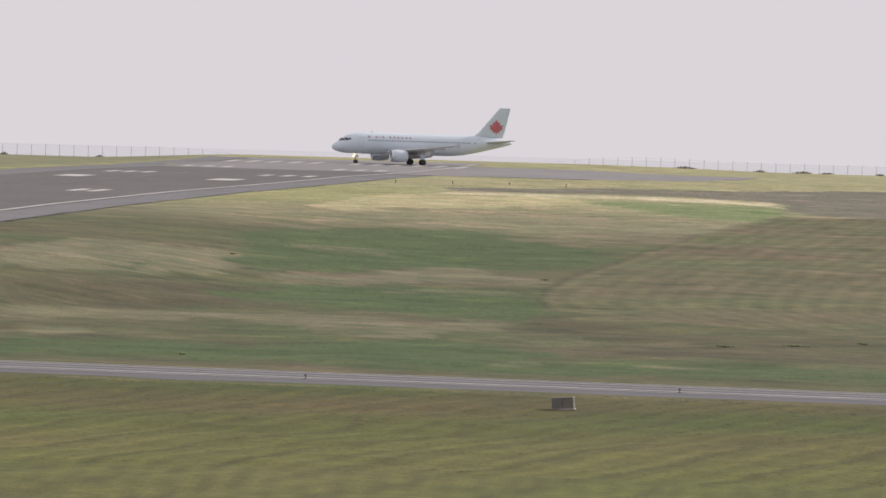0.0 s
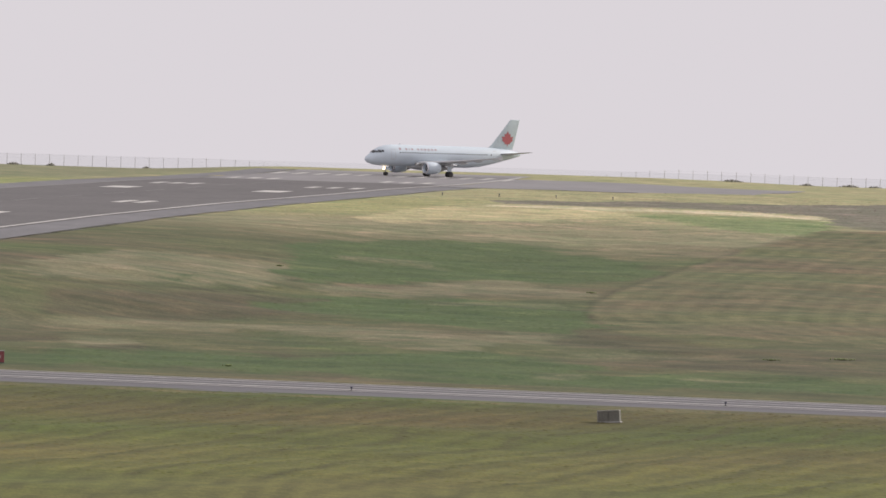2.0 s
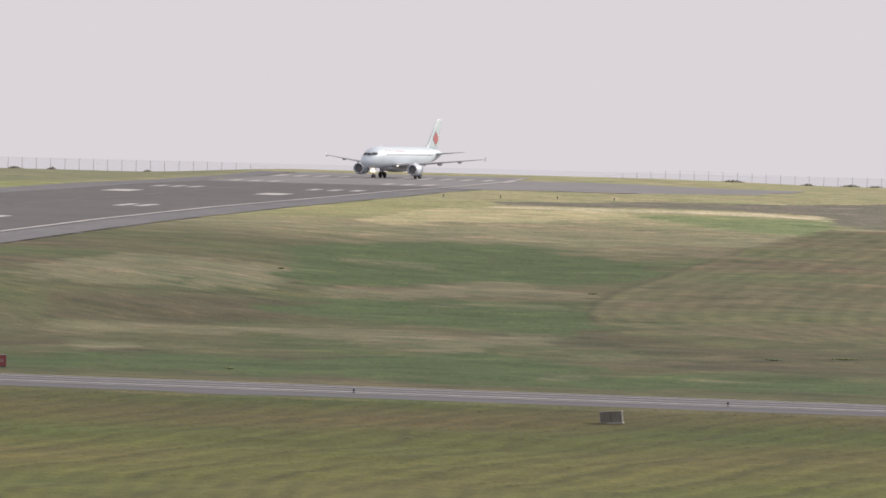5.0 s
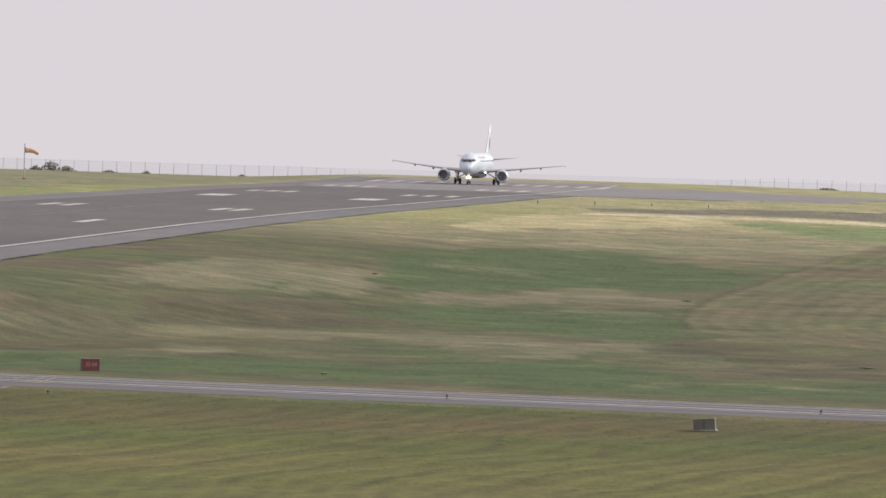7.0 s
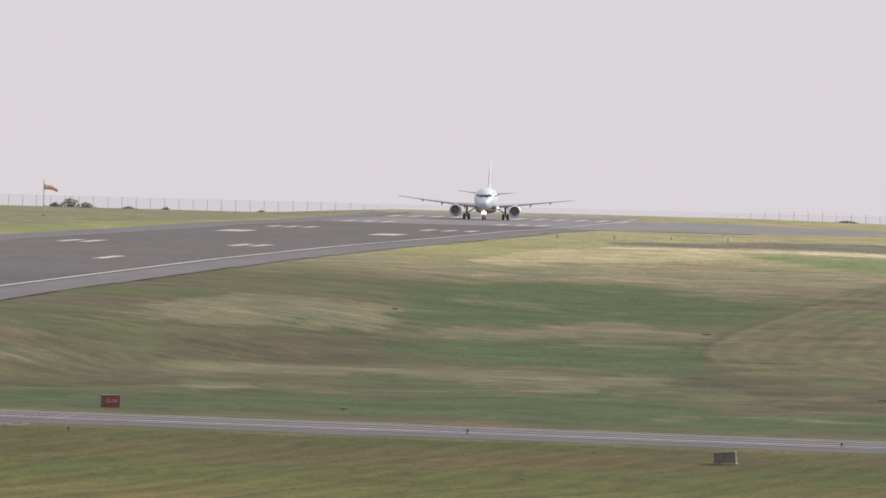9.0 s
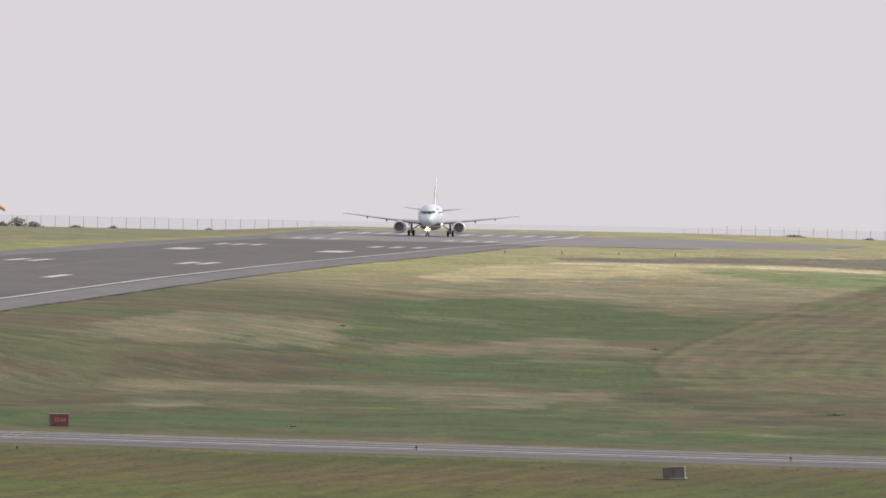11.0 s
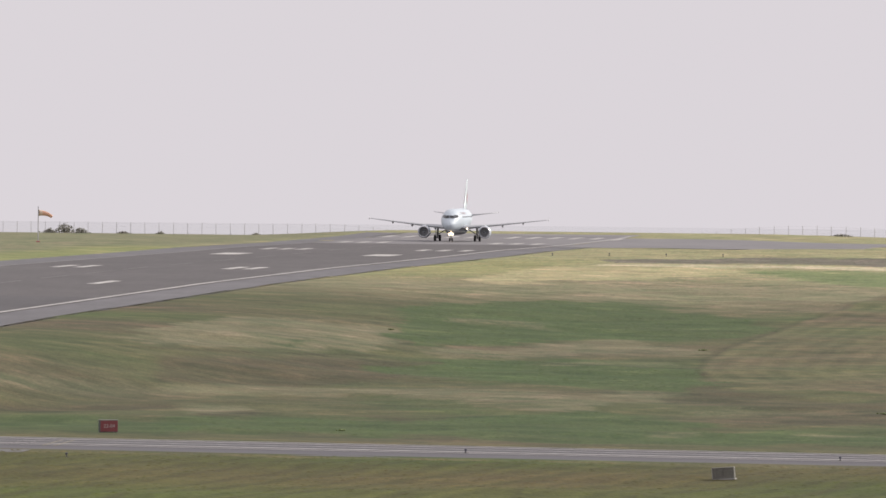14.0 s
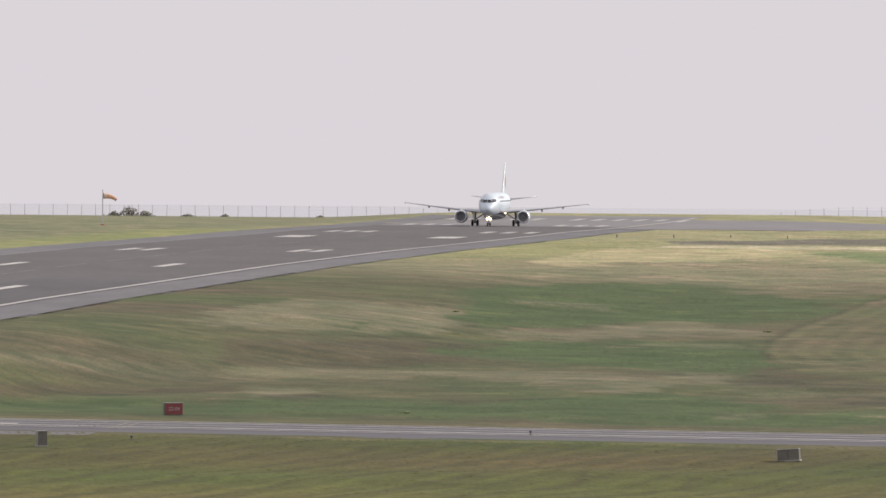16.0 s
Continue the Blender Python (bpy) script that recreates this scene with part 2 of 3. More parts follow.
patch(STRAW_TONE, 0.85, (1005, 44.1), (966, 44.2), (933, 49.1), (933, 55.5), (926, 61.4), (940, 63.4), (978, 65.6), (1007, 67.7), (1013, 63.4), (1027, 55.7), (1046, 48.8))
patch(STRAW_TONE, 0.55, (1043, 48.6), (1042, 44.1), (1000, 44.1), (944, 46.9), (995, 52.3))
patch(GREEN_TONE, 0.7, (1007, 57.6), (996, 59.6), (1007, 60.3), (1012, 58.1))
patch(STRAW_TONE, 0.75, (972, 70.1), (970, 78.1), (945, 82.4), (929, 86.7), (943, 93.2), (950, 99.4), (964, 100.0), (966, 94.7), (972, 89.7), (992, 79.9), (998, 73.0))
patch(STRAW_TONE, 0.8, (888, 66.6), (884, 71.0), (886, 77.2), (892, 77.7), (892, 71.7), (892, 67.7))
patch(STRAW_TONE, 0.6, (1004, 84.6), (997, 91.6), (999, 98.9), (1006, 99.3), (1006, 92.3), (1014, 85.3))
patch(BROWN_TONE, 0.75, (1069, 51.5), (1047, 57.8), (1026, 64.6), (1012, 74.2), (1023, 74.6), (1046, 69.6), (1045, 76.6), (1074, 69.4), (1092, 62.6), (1105, 55.6))
patch(STRAW_TONE, 0.7, (1110, 56.1), (1083, 64.5), (1082, 77.6), (1084, 86.8), (1098, 98.9), (1126, 100.9), (1112, 89.7), (1106, 78.1), (1119, 57.2))
patch(STRAW_TONE, 0.75, (1126, 90.4), (1122, 100.6), (1136, 101.7), (1140, 97.4))
patch(STRAW_TONE, 0.7, (1080, 97.4), (1087, 104.7), (1098, 111.0), (1119, 112.3), (1109, 105.1), (1102, 99.0))
patch(STRAW_TONE, 0.5, (1124, 105.6), (1128, 112.9), (1126, 123.7), (1135, 123.1), (1142, 113.2))
patch(STRAW_TONE, 0.8, (1144, 61.6), (1143, 66.3), (1144, 69.1), (1154, 67.5), (1153, 62.6))
patch(BROWN_TONE, 0.8, (1159, 65.4), (1150, 70.4), (1166, 71.4), (1174, 67.5))
patch(BROWN_TONE, 0.7, (1164, 78.2), (1160, 84.1), (1187, 85.5), (1184, 80.5))
patch(BROWN_TONE, 0.7, (1063, 106.6), (1079, 112.7), (1090, 121.8), (1093, 133.2), (1089, 142.6), (1112, 143.3), (1119, 128.8), (1120, 112.4), (1109, 105.1))
patch(BROWN_TONE, 0.7, (1161, 109.6), (1147, 124.8), (1131, 143.9), (1153, 144.6), (1165, 130.9), (1168, 115.3))
patch(GREEN_TONE, 0.85, (1179, 63.9), (1174, 68.6), (1165, 77.7), (1174, 85.4), (1148, 92.7), (1139, 101.9), (1161, 109.6), (1176, 115.8), (1174, 131.4), (1155, 184.7), (1186, 185.7), (1214, 128.2), (1220, 108.5), (1209, 87.5), (1209, 67.3))
patch(GREEN_TONE, 0.8, (1196, 41.4), (1177, 49.3), (1179, 57.5), (1182, 65.6), (1216, 69.4), (1218, 54.5), (1218, 44.5))
patch(BROWN_TONE, 0.8, (1188, 40.3), (1156, 46.7), (1138, 60.7), (1151, 62.2), (1171, 48.5), (1195, 41.2))
patch(STRAW_TONE, 0.5, (1160, 36.4), (1129, 43.2), (1113, 52.4), (1111, 60.6), (1125, 53.8), (1141, 44.7), (1171, 37.9))
patch(STRAW_TONE, 0.8, (1149, 63.4), (1145, 68.6), (1155, 70.1), (1164, 65.3))
patch(STRAW_TONE, 0.6, (1188, 109.9), (1180, 114.5), (1190, 114.7), (1194, 110.3))
patch(STRAW_TONE, 0.6, (1185, 123.1), (1181, 130.4), (1189, 130.5), (1192, 123.5))
patch(HAZED_STRAW_TONE, 0.7, (687, 50.2), (542, 49.8), (538, 64.8), (520, 75.6), (573, 82.1), (640, 71.8), (698, 55.8))
patch(LUSH_TONE, 0.85, (558, 81.2), (554, 94.5), (550, 109.4), (606, 112.3), (670, 113.6), (674, 109.9), (665, 103.2), (649, 97.7), (598, 86.9))
patch(BLEACH_TONE, 0.9, (495, 54.9), (492, 77.4), (488, 91.1), (507, 107.9), (549, 109.7), (538, 102.1), (525, 93.0), (502, 77.9), (509, 55.9))
patch(DARK_BAND_TONE, 0.95, (441, 51.9), (366, 70.0), (376, 85.4), (334, 97.6), (313, 106.2), (255, 150.0), (700, 150.0), (621, 120.4), (608, 115.0), (594, 111.7), (519, 109.3), (504, 107.8), (468, 90.1), (463, 75.7), (482, 54.8))


def cover(s, u, outline, soft=0.6):
    """1 inside an outline, 0 outside, with a soft border; lengths along the runway count for a tenth."""
    pts = [(a / DEPTH, b) for a, b in outline]
    x, y = s / DEPTH, u
    lo_x, hi_x = min(q[0] for q in pts) - soft, max(q[0] for q in pts) + soft
    lo_y, hi_y = min(q[1] for q in pts) - soft, max(q[1] for q in pts) + soft
    near = (x > lo_x) & (x < hi_x) & (y > lo_y) & (y < hi_y)
    out = np.zeros_like(x)
    x, y = x[near], y[near]
    gap, within = np.full(x.shape, 1e9), np.zeros(x.shape, bool)
    for (x0, y0), (x1, y1) in zip(pts, pts[1:] + pts[:1]):
        dx, dy = x1 - x0, y1 - y0
        k = np.clip(((x - x0) * dx + (y - y0) * dy) / (dx * dx + dy * dy + 1e-9), 0, 1)
        gap = np.minimum(gap, np.hypot(x - x0 - k * dx, y - y0 - k * dy))
        if y1 != y0:
            within ^= ((y0 > y) != (y1 > y)) & (x < x0 + (y - y0) * dx / dy)
    out[near] = step(np.where(within, gap, -gap), -soft, soft)
    return out


def growth(s, u):
    """The colour of the grass and how tall it stands."""
    s, u = np.asarray(s, float), np.asarray(u, float)
    calm = 1 - 0.75 * (1 - step(u, 50, 75)) * step(s, 1000, 1080)
    ws = s + calm * (4 * waves(s, u, 45, 21) + 3 * waves(s, u, 11, 22) + 2.2 * waves(s, u, 5, 25))
    wu = u + calm * (1.0 * waves(s, u, 22, 23) + 0.6 * waves(s, u, 6, 24) + 0.35 * waves(s, u, 2.6, 26))

    def col(r, g, b):
        return np.array((r, g, b))

    n1, n2 = waves(s, u, 24, 31)[..., None], waves(s, u, 60, 32)[..., None]
    c = col(0.092, 0.09, 0.04) * (1 + 0.08 * n1) + col(0.009, -0.003, 0.005) * n2
    # paler, drier grass, haze painted in, towards the runway's first half, yellow-green beside it
    dry_hazed = step(-ws, -850, -720)[..., None]
    c = c * (1 - dry_hazed) + col(0.22, 0.197, 0.116) * (1 + 0.08 * n1) * dry_hazed
    far = (step(-ws, -690, -560))[..., None]
    c = c * (1 - far) + col(0.31, 0.285, 0.155) * (1 + 0.1 * n1) * far
    wide = np.where(u > 0, u, 60 - u)
    verge = ((1 - step(wide, 44, 58)) * step(s, 380, 480) * (1 - step(s, 600, 740)))[..., None] * 0.7
    c = c * (1 - verge) + col(0.27, 0.265, 0.11) * (1 + 0.08 * n1) * verge
    # left of the runway the tone is greyed as haze would
    left = step(-u, 24, 40)[..., None]
    c = c * (1 - left) + col(0.2, 0.195, 0.112) * (1 + 0.08 * n1) * left
    lip = (step(-u, 24, 30) * (1 - step(-wu, 40, 52)) * step(s, 230, 330))[..., None] * 0.8
    c = c * (1 - lip) + col(0.245, 0.255, 0.095) * (1 + 0.08 * n1) * lip
    near = step(s, 1262, 1268)[..., None]
    green = np.zeros_like(s)
    for tone, strength, outline in PATCHES:
        w = (cover(ws, wu, outline) * strength)[..., None] * (1 - near)
        c = c * (1 - w) + col(*tone) * (1 + 0.07 * n1) * w
        if tone is GREEN_TONE:
            green = np.maximum(green, w[..., 0])
    c = c * (1 - near) + (col(0.088, 0.088, 0.019) * (0.8 + 0.42 * step(s, 1275, 1400)[..., None]) * (1 + 0.06 * n1) + col(0.012, 0.0, 0.004) * n2) * near
    # the hay field, mown in swathes, with its rounded corner
    edge = np.interp(ws, [560, 674, 736, 819, 888, 948, 990, 1017, 1030, 1045, 1060, 1073, 1082], [114, 111.5, 109, 106.6, 104.2, 102.4, 102.4, 103.8, 105, 108, 111, 115, 140])
    hay = (step(u, edge - 0.7, edge + 0.7) * step(s, 610, 650) * (1 - step(s, 1078, 1092)))[..., None]
    rim_u = np.interp(s, [560, 674, 819, 948, 1017, 1045, 1073, 1100], [115, 111.5, 106.6, 102.4, 103.4, 108, 115, 128])
    swathe = np.sin((u - rim_u) * 2 * math.pi / 3.0 + 0.5 * waves(s, u, 90, 41))[..., None]
    c = c * (1 - hay) + (col(0.118, 0.107, 0.052) * (1 + 0.09 * swathe + 0.05 * n1) + col(-0.007, 0.004, -0.003) * n2) * hay
    rim = np.exp(-((u - edge + 0.5) / 0.5) ** 2)[..., None] * (step(s, 640, 680) * (1 - step(s, 1020, 1060)))[..., None]
    c = c * (1 - 0.26 * rim)
    # old tractor lines on the near field
    row = (u + 0.163 * s + 0.5 * waves(s, u, 70, 43)) * 2 * math.pi / 4.4
    c = c * (1 + (0.12 * np.sin(row) + 0.1 * np.sin(row * 1.9 + waves(s, u, 25, 45)))[..., None] * near)
    line = np.maximum(np.sin(row * 0.5 + 0.6 * waves(s, u, 30, 44)), 0)[..., None] ** 10 * near * 0.85
    c = c * (1 - line) + col(0.062, 0.062, 0.014) * line
    # darker lines across the field, in colour only, and the rank growth along the taxiway
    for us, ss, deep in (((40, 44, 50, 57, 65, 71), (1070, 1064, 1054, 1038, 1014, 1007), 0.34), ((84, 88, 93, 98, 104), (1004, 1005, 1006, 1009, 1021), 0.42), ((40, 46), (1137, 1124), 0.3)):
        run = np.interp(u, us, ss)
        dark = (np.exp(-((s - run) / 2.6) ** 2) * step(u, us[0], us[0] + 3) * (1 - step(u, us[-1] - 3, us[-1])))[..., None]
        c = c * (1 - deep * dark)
    # a broken darker line through the tussocks
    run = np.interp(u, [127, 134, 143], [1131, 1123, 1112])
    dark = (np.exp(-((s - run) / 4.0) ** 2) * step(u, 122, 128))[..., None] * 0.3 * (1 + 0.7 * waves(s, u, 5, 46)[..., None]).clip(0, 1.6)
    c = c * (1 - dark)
    # rank growth along the taxiway
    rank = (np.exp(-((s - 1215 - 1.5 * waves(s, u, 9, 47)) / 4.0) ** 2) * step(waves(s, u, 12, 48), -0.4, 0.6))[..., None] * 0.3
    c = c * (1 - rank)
    rank = (np.exp(-((s - 1226.5) / 2.2) ** 2) + np.exp(-((s - 1263.5) / 2.2) ** 2))[..., None] * (0.5 + 0.3 * waves(s, u, 8, 49)[..., None]).clip(0, 0.9)
    c = c * (1 - rank) + col(0.15, 0.13, 0.055) * rank
    tall = 0.11 + 0.06 * green - 0.05 * hay[..., 0] - 0.04 * near[..., 0]
    return np.clip(c, 0.01, 0.6), tall


def tint(me, colours, wild=1.0):
    """The mesh's own colours; wild: how patchy the growth is."""
    at = me.color_attributes.new("tint", "FLOAT_COLOR", "POINT")
    rgba = np.ones((len(me.vertices), 4), np.float32)
    rgba[:, :3] = colours
    rgba[:, 3] = wild
    at.data.foreach_set("color", rgba.ravel())


def sheet(name, ss, us, zfun, mat, drift=0.0):
    """A sheet over runway terms, with corners at ss x us; drift 1: across from the runway's middle."""
    S, U = np.meshgrid(ss, us, indexing="ij")
    U = U + drift * middle(S)
    Z = zfun(S, U)
    along, side = REACH - S, U - OFFSET
    X = along * math.sin(AXIS) + side * math.cos(AXIS)
    Y = along * math.cos(AXIS) - side * math.sin(AXIS)
    n, m = S.shape
    k = np.arange(n * m).reshape(n, m)
    faces = np.stack([k[:-1, :-1], k[:-1, 1:], k[1:, 1:], k[1:, :-1]], -1).reshape(-1, 4)
    me = bpy.data.meshes.new(name)
    me.from_pydata(np.stack([X, Y, Z], -1).reshape(-1, 3).tolist(), [], faces.tolist())
    me.materials.append(mat)
    me.polygons.foreach_set("use_smooth", [True] * len(me.polygons))
    me.update()
    if me.polygons[0].normal.z < 0:
        me.flip_normals()
    return me, S, U


rows_s = np.concatenate([np.arange(-4000, -600, 200), np.arange(-600, -140, 20), np.arange(-140, 560, 5), np.arange(560, 1420, 2.5), np.arange(1420, 1700, 10), np.arange(1700, 3000, 30), np.arange(3000, 8001, 250)])
cols_u = np.concatenate([np.arange(-5000, -700, 200), np.arange(-700, -120, 20), np.arange(-120, 20, 2.5), np.arange(20, 160, 0.5), np.arange(160, 300, 8), np.arange(300, 800, 25), np.arange(800, 5001, 200)])


def bare_z(S, U):
    """The ground with its bed under the pavements."""
    bed = (np.abs(U - middle(S)) < 31) & (S > 152) & (S < 1700) | (np.abs(U - middle(S)) < 22) & (S > -25) & (S < 160)
    bed |= (np.abs(S - 1244.5) < 13) & (U > 28) & (U < 420)
    return ground_z(S, U) - 0.35 * bed


me, S, U = sheet("ground", rows_s, cols_u, bare_z, GRASS)
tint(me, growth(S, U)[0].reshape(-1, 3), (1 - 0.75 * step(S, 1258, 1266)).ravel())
tagged(new("ground", me), "rough green and straw-coloured airfield grass, partly mown", "grass field", kind="structure")

bm = bmesh.new()
bmesh.ops.create_grid(bm, x_segments=8, y_segments=8, size=16000, matrix=Matrix.Translation((0, 4000, -40)))
tagged(new("water", mesh_of("water", bm, WATER)), "pale hazy sea beyond the airfield", "sea", kind="structure")


# ---- runway, shoulders, pad, taxiway
def strip(name, s0, s1, u0, u1, lift, mat, du=4.0, ds=10.0, z=None, drift=0.0):
    ss = np.linspace(s0, s1, max(2, int(abs(s1 - s0) / ds) + 1))
    us = np.linspace(u0, u1, max(2, int(abs(u1 - u0) / du) + 1))
    return sheet(name, ss, us, z or (lambda S, U: paved(S) + lift), mat, drift)[0]


runway = tagged(new("runway", strip("runway", 168, 1690, -23.6, 23.6, 0.03, ASPHALT, drift=1.0)), "dark asphalt runway with worn white markings", "runway", kind="structure")
for name, args in (("threshold_pavement", (-30, 168, -23.6, 23.6, 0.03, ASPHALT_OLD)), ("shoulder", (150, 1690, 23.6, 32.3, 0.0, SHOULDER)), ("shoulder", (-30, 1690, -32.0, -23.6, 0.0, SHOULDER))):
    part(name, strip(name, *args, drift=1.0), None, runway)


def pad_mesh():
    """The turning pad beside the threshold, its outer corner rounded off."""
    ss = np.linspace(0, 1, 40)
    us = np.linspace(25.8, 84, 30)
    K, U = np.meshgrid(ss, us, indexing="ij")
    lo = 18 + 25 * step(U, 40, 70) - 8 * step(U, 74, 84)
    hi = 214 - 30 * step(U, 58, 80) - 70 * step(U, 78, 84)
    S = lo + (hi - lo) * K
    me = sheet("turning_pad", ss, us, lambda a, b: ground_z(S, U) + 0.04, ASPHALT_OLD)[0]
    for v, along, side in zip(me.vertices, S.ravel(), U.ravel()):
        v.co.x, v.co.y = plan(along, side)
    me.update()
    return me


part("turning_pad", pad_mesh(), None, runway, "worn grey asphalt turning pad")

T_FAR, T_NEAR = 1229.0, 1260.0
taxiway = tagged(new("taxiway", strip("taxiway", T_FAR, T_NEAR, 30, 420, 0, TAXI, du=6, ds=3.4, z=lambda S, U: taxi_z(U) * step(U, 30.5, 45) + paved(S) * (1 - step(U, 30.5, 45)) - 0.02)), "grey asphalt taxiway with worn pale lines", "taxiway", kind="structure")


def taxi_line(s, width, mat, u0=34, u1=418, name="taxi_line"):
    part(name, strip(name, s - width / 2, s + width / 2, u0, u1, 0, mat, du=6, ds=1, z=lambda S, U: taxi_z(U) * step(U, 30.5, 45) + paved(S) * (1 - step(U, 30.5, 45)) + 0.015), None, taxiway)


for s, w, m in ((1230.6, 0.6, PAINT), (1234.0, 0.8, PAINT), (1239.0, 0.6, PAINT), (1244.5, 1.3, PAINT_MID), (1247.8, 0.8, PAINT_MID)):
    taxi_line(s, w, m)
# the pavement widens where the taxiway meets the runway, with a bold old line on it
part("fillet", strip("fillet", 1259.9, 1267.5, 31, 62, 0, SHOULDER, du=4, ds=2, z=lambda S, U: ground_z(S, U) + 0.03 - 0.12 * (S > 1267)), None, taxiway, "paler asphalt fillet")
taxi_line(1242.2, 1.8, PAINT, 34, 53, "bold_line")
# holding position: two pairs of bars across the taxiway
for u, mat in ((58.6, PAINT_OLD), (59.9, PAINT_OLD), (61.7, YELLOW), (62.7, YELLOW)):
    taxi_bar = strip("holding_bar", 1236, 1250, u, u + 0.2, 0, mat, du=1, ds=4, z=lambda S, U: taxi_z(U) + 0.03)
    part("holding_bar", taxi_bar, None, taxiway, "faded yellow holding line")


# runway paint: each mark a piece of its own
def mark(s0, s1, u0, u1, mat=PAINT, name="runway_mark", drift=0.0):
    part(name, strip(name, s0, s1, u0, u1, 0.06, mat, du=40, ds=15, drift=drift), None, runway)


for side in (-1, 1):
    mark(-10, 1690, side * 22.95 - 0.45, side * 22.95 + 0.45, PAINT_MID if side > 0 else PAINT_OLD, "edge_line", 1.0)
    for k in range(5):
        u = side * (4.0 + 4.1 * k) + 0.8
        mark(15, 45, u - 0.8, u + 0.8, PAINT_MID, "threshold_bar")
for s0, s1, places in ((134, 156, (10.8, 14.6, 18.4, -10.2, -13.8, -17.4)), (301, 323, (11.9, 15.5, 19.3, -8.4, -11.5, -14.5)), (589, 615, (10.15, 13.1, -11.3, -14.6)), (742, 769, (9.1, -11.6)), (905, 932, (9.4, -12.3))):
    for u in places:
        mark(s0, s1, u - 0.8, u + 0.8, name="touchdown_bar")
for u in (12.7, -12.1):
    mark(384, 410, u - 2.35, u + 2.35, name="aiming_bar")
for s0 in (120, 180, 240, 300, 360, 420, 480, 542, 602, 646, 697, 749, 801):
    mark(s0, s0 + 31, -2.85, -2.45, PAINT_OLD, "centre_line")
mark(4, 5.8, -21, 24, PAINT_OLD, "threshold_line")
mark(26, 56, 24.9, 26.7, PAINT, "corner_mark")


# the darker, newer lane along the near half
part("resurfaced_lane", strip("resurfaced_lane", 860, 1690, 6.0, 22.3, 0.045, ASPHALT_NEW, drift=1.0), None, runway, "darker resurfaced asphalt lane")


# ---- the airliner: origin on the ground between its main wheels, nose along +x
NOSE = 17.7


def fuselage_ring(d, sides=36):
    """A ring of the body at d metres behind the nose: half width, half height and centre height."""
    ks = [0, 0.15, 0.5, 1.1, 2.0, 3.2, 4.6, 6.2, 24.5, 27.5, 30.5, 33.5, 36.0, 37.3, 37.57]
    wd = [0.04, 0.38, 0.72, 1.08, 1.42, 1.7, 1.88, 1.975, 1.975, 1.86, 1.55, 1.1, 0.62, 0.3, 0.16]
    top = [3.2, 3.52, 3.85, 4.2, 4.95, 5.6, 6.0, 6.16, 6.16, 6.14, 6.06, 5.86, 5.5, 5.18, 5.02]
    low = [3.12, 2.8, 2.52, 2.3, 2.1, 1.98, 1.94, 1.94, 1.94, 2.2, 2.8, 3.52, 4.15, 4.52, 4.65]
    w, a, b = (float(np.interp(d, ks, v)) for v in (wd, top, low))
    mid, h = (a + b) / 2, (a - b) / 2
    return [(NOSE - d, w * math.cos(2 * math.pi * i / sides), mid + h * math.sin(2 * math.pi * i / sides)) for i in range(sides)]


def skin(d, z, out=0.012):
    """Half width of the body at d and height z, a little proud."""
    ring = fuselage_ring(d)
    ys, zs = [p[1] for p in ring], [p[2] for p in ring]
    mid, h, w = (max(zs) + min(zs)) / 2, (max(zs) - min(zs)) / 2, max(ys)
    return w * math.sqrt(max(0.0, 1 - ((z - mid) / h) ** 2)) + out


def airfoil(chord, thick, count=10):
    """A closed airfoil outline, from the leading edge back along -x."""
    xs = [0.5 - 0.5 * math.cos(math.pi * i / count) for i in range(count + 1)]
    t = [5 * thick * (0.2969 * math.sqrt(x) - 0.126 * x - 0.3516 * x * x + 0.2843 * x ** 3 - 0.1015 * x ** 4) for x in xs]
    up = [(-x * chord, v * chord) for x, v in zip(xs, t)]
    dn = [(-x * chord, -0.7 * v * chord) for x, v in zip(xs, t)][1:-1]
    return up + dn[::-1]


def wing_like(sections, upright=False):
    """Skin over sections (d of the leading edge, across, height, chord, thickness)."""
    rings = []
    for d, y, z, chord, thick in sections:
        if upright:
            rings.append([(NOSE - d + a, y + b, z) for a, b in airfoil(chord, thick)])
        else:
            rings.append([(NOSE - d + a, y, z + b) for a, b in airfoil(chord, thick)])
    return loft(rings)


def patch_on_body(d0, d1, z0, z1, side, mat, name, parent, label="", out=0.02, n=3):
    """A thin curved piece lying on the body's skin."""
    b = bmesh.new()
    grid = []
    for i in range(n + 1):
        d = d0 + (d1 - d0) * i / n
        grid.append([b.verts.new((NOSE - d, side * skin(d, z0 + (z1 - z0) * j / n, out), z0 + (z1 - z0) * j / n)) for j in range(n + 1)])
    for i in range(n):
        for j in range(n):
            b.faces.new((grid[i][j], grid[i + 1][j], grid[i + 1][j + 1], grid[i][j + 1]))
    return part(name, b, mat, parent, label)


airliner = tagged(new("airliner"), "white and pale blue twin-engined airliner with a red-marked tail", "airplane")
ds = [0, 0.05, 0.15, 0.3, 0.5, 0.8, 1.1, 1.5, 2, 2.6, 3.2, 3.9, 4.6, 5.4, 6.2, 9, 13, 17, 21, 24.5, 26, 27.5, 29, 30.5, 32, 33.5, 34.8, 36, 36.7, 37.3, 37.57]
body = part("fuselage", loft([fuselage_ring(d) for d in ds]), ICE, airliner, "pale ice-blue painted fuselage", True)
# belly fairing
rings = []
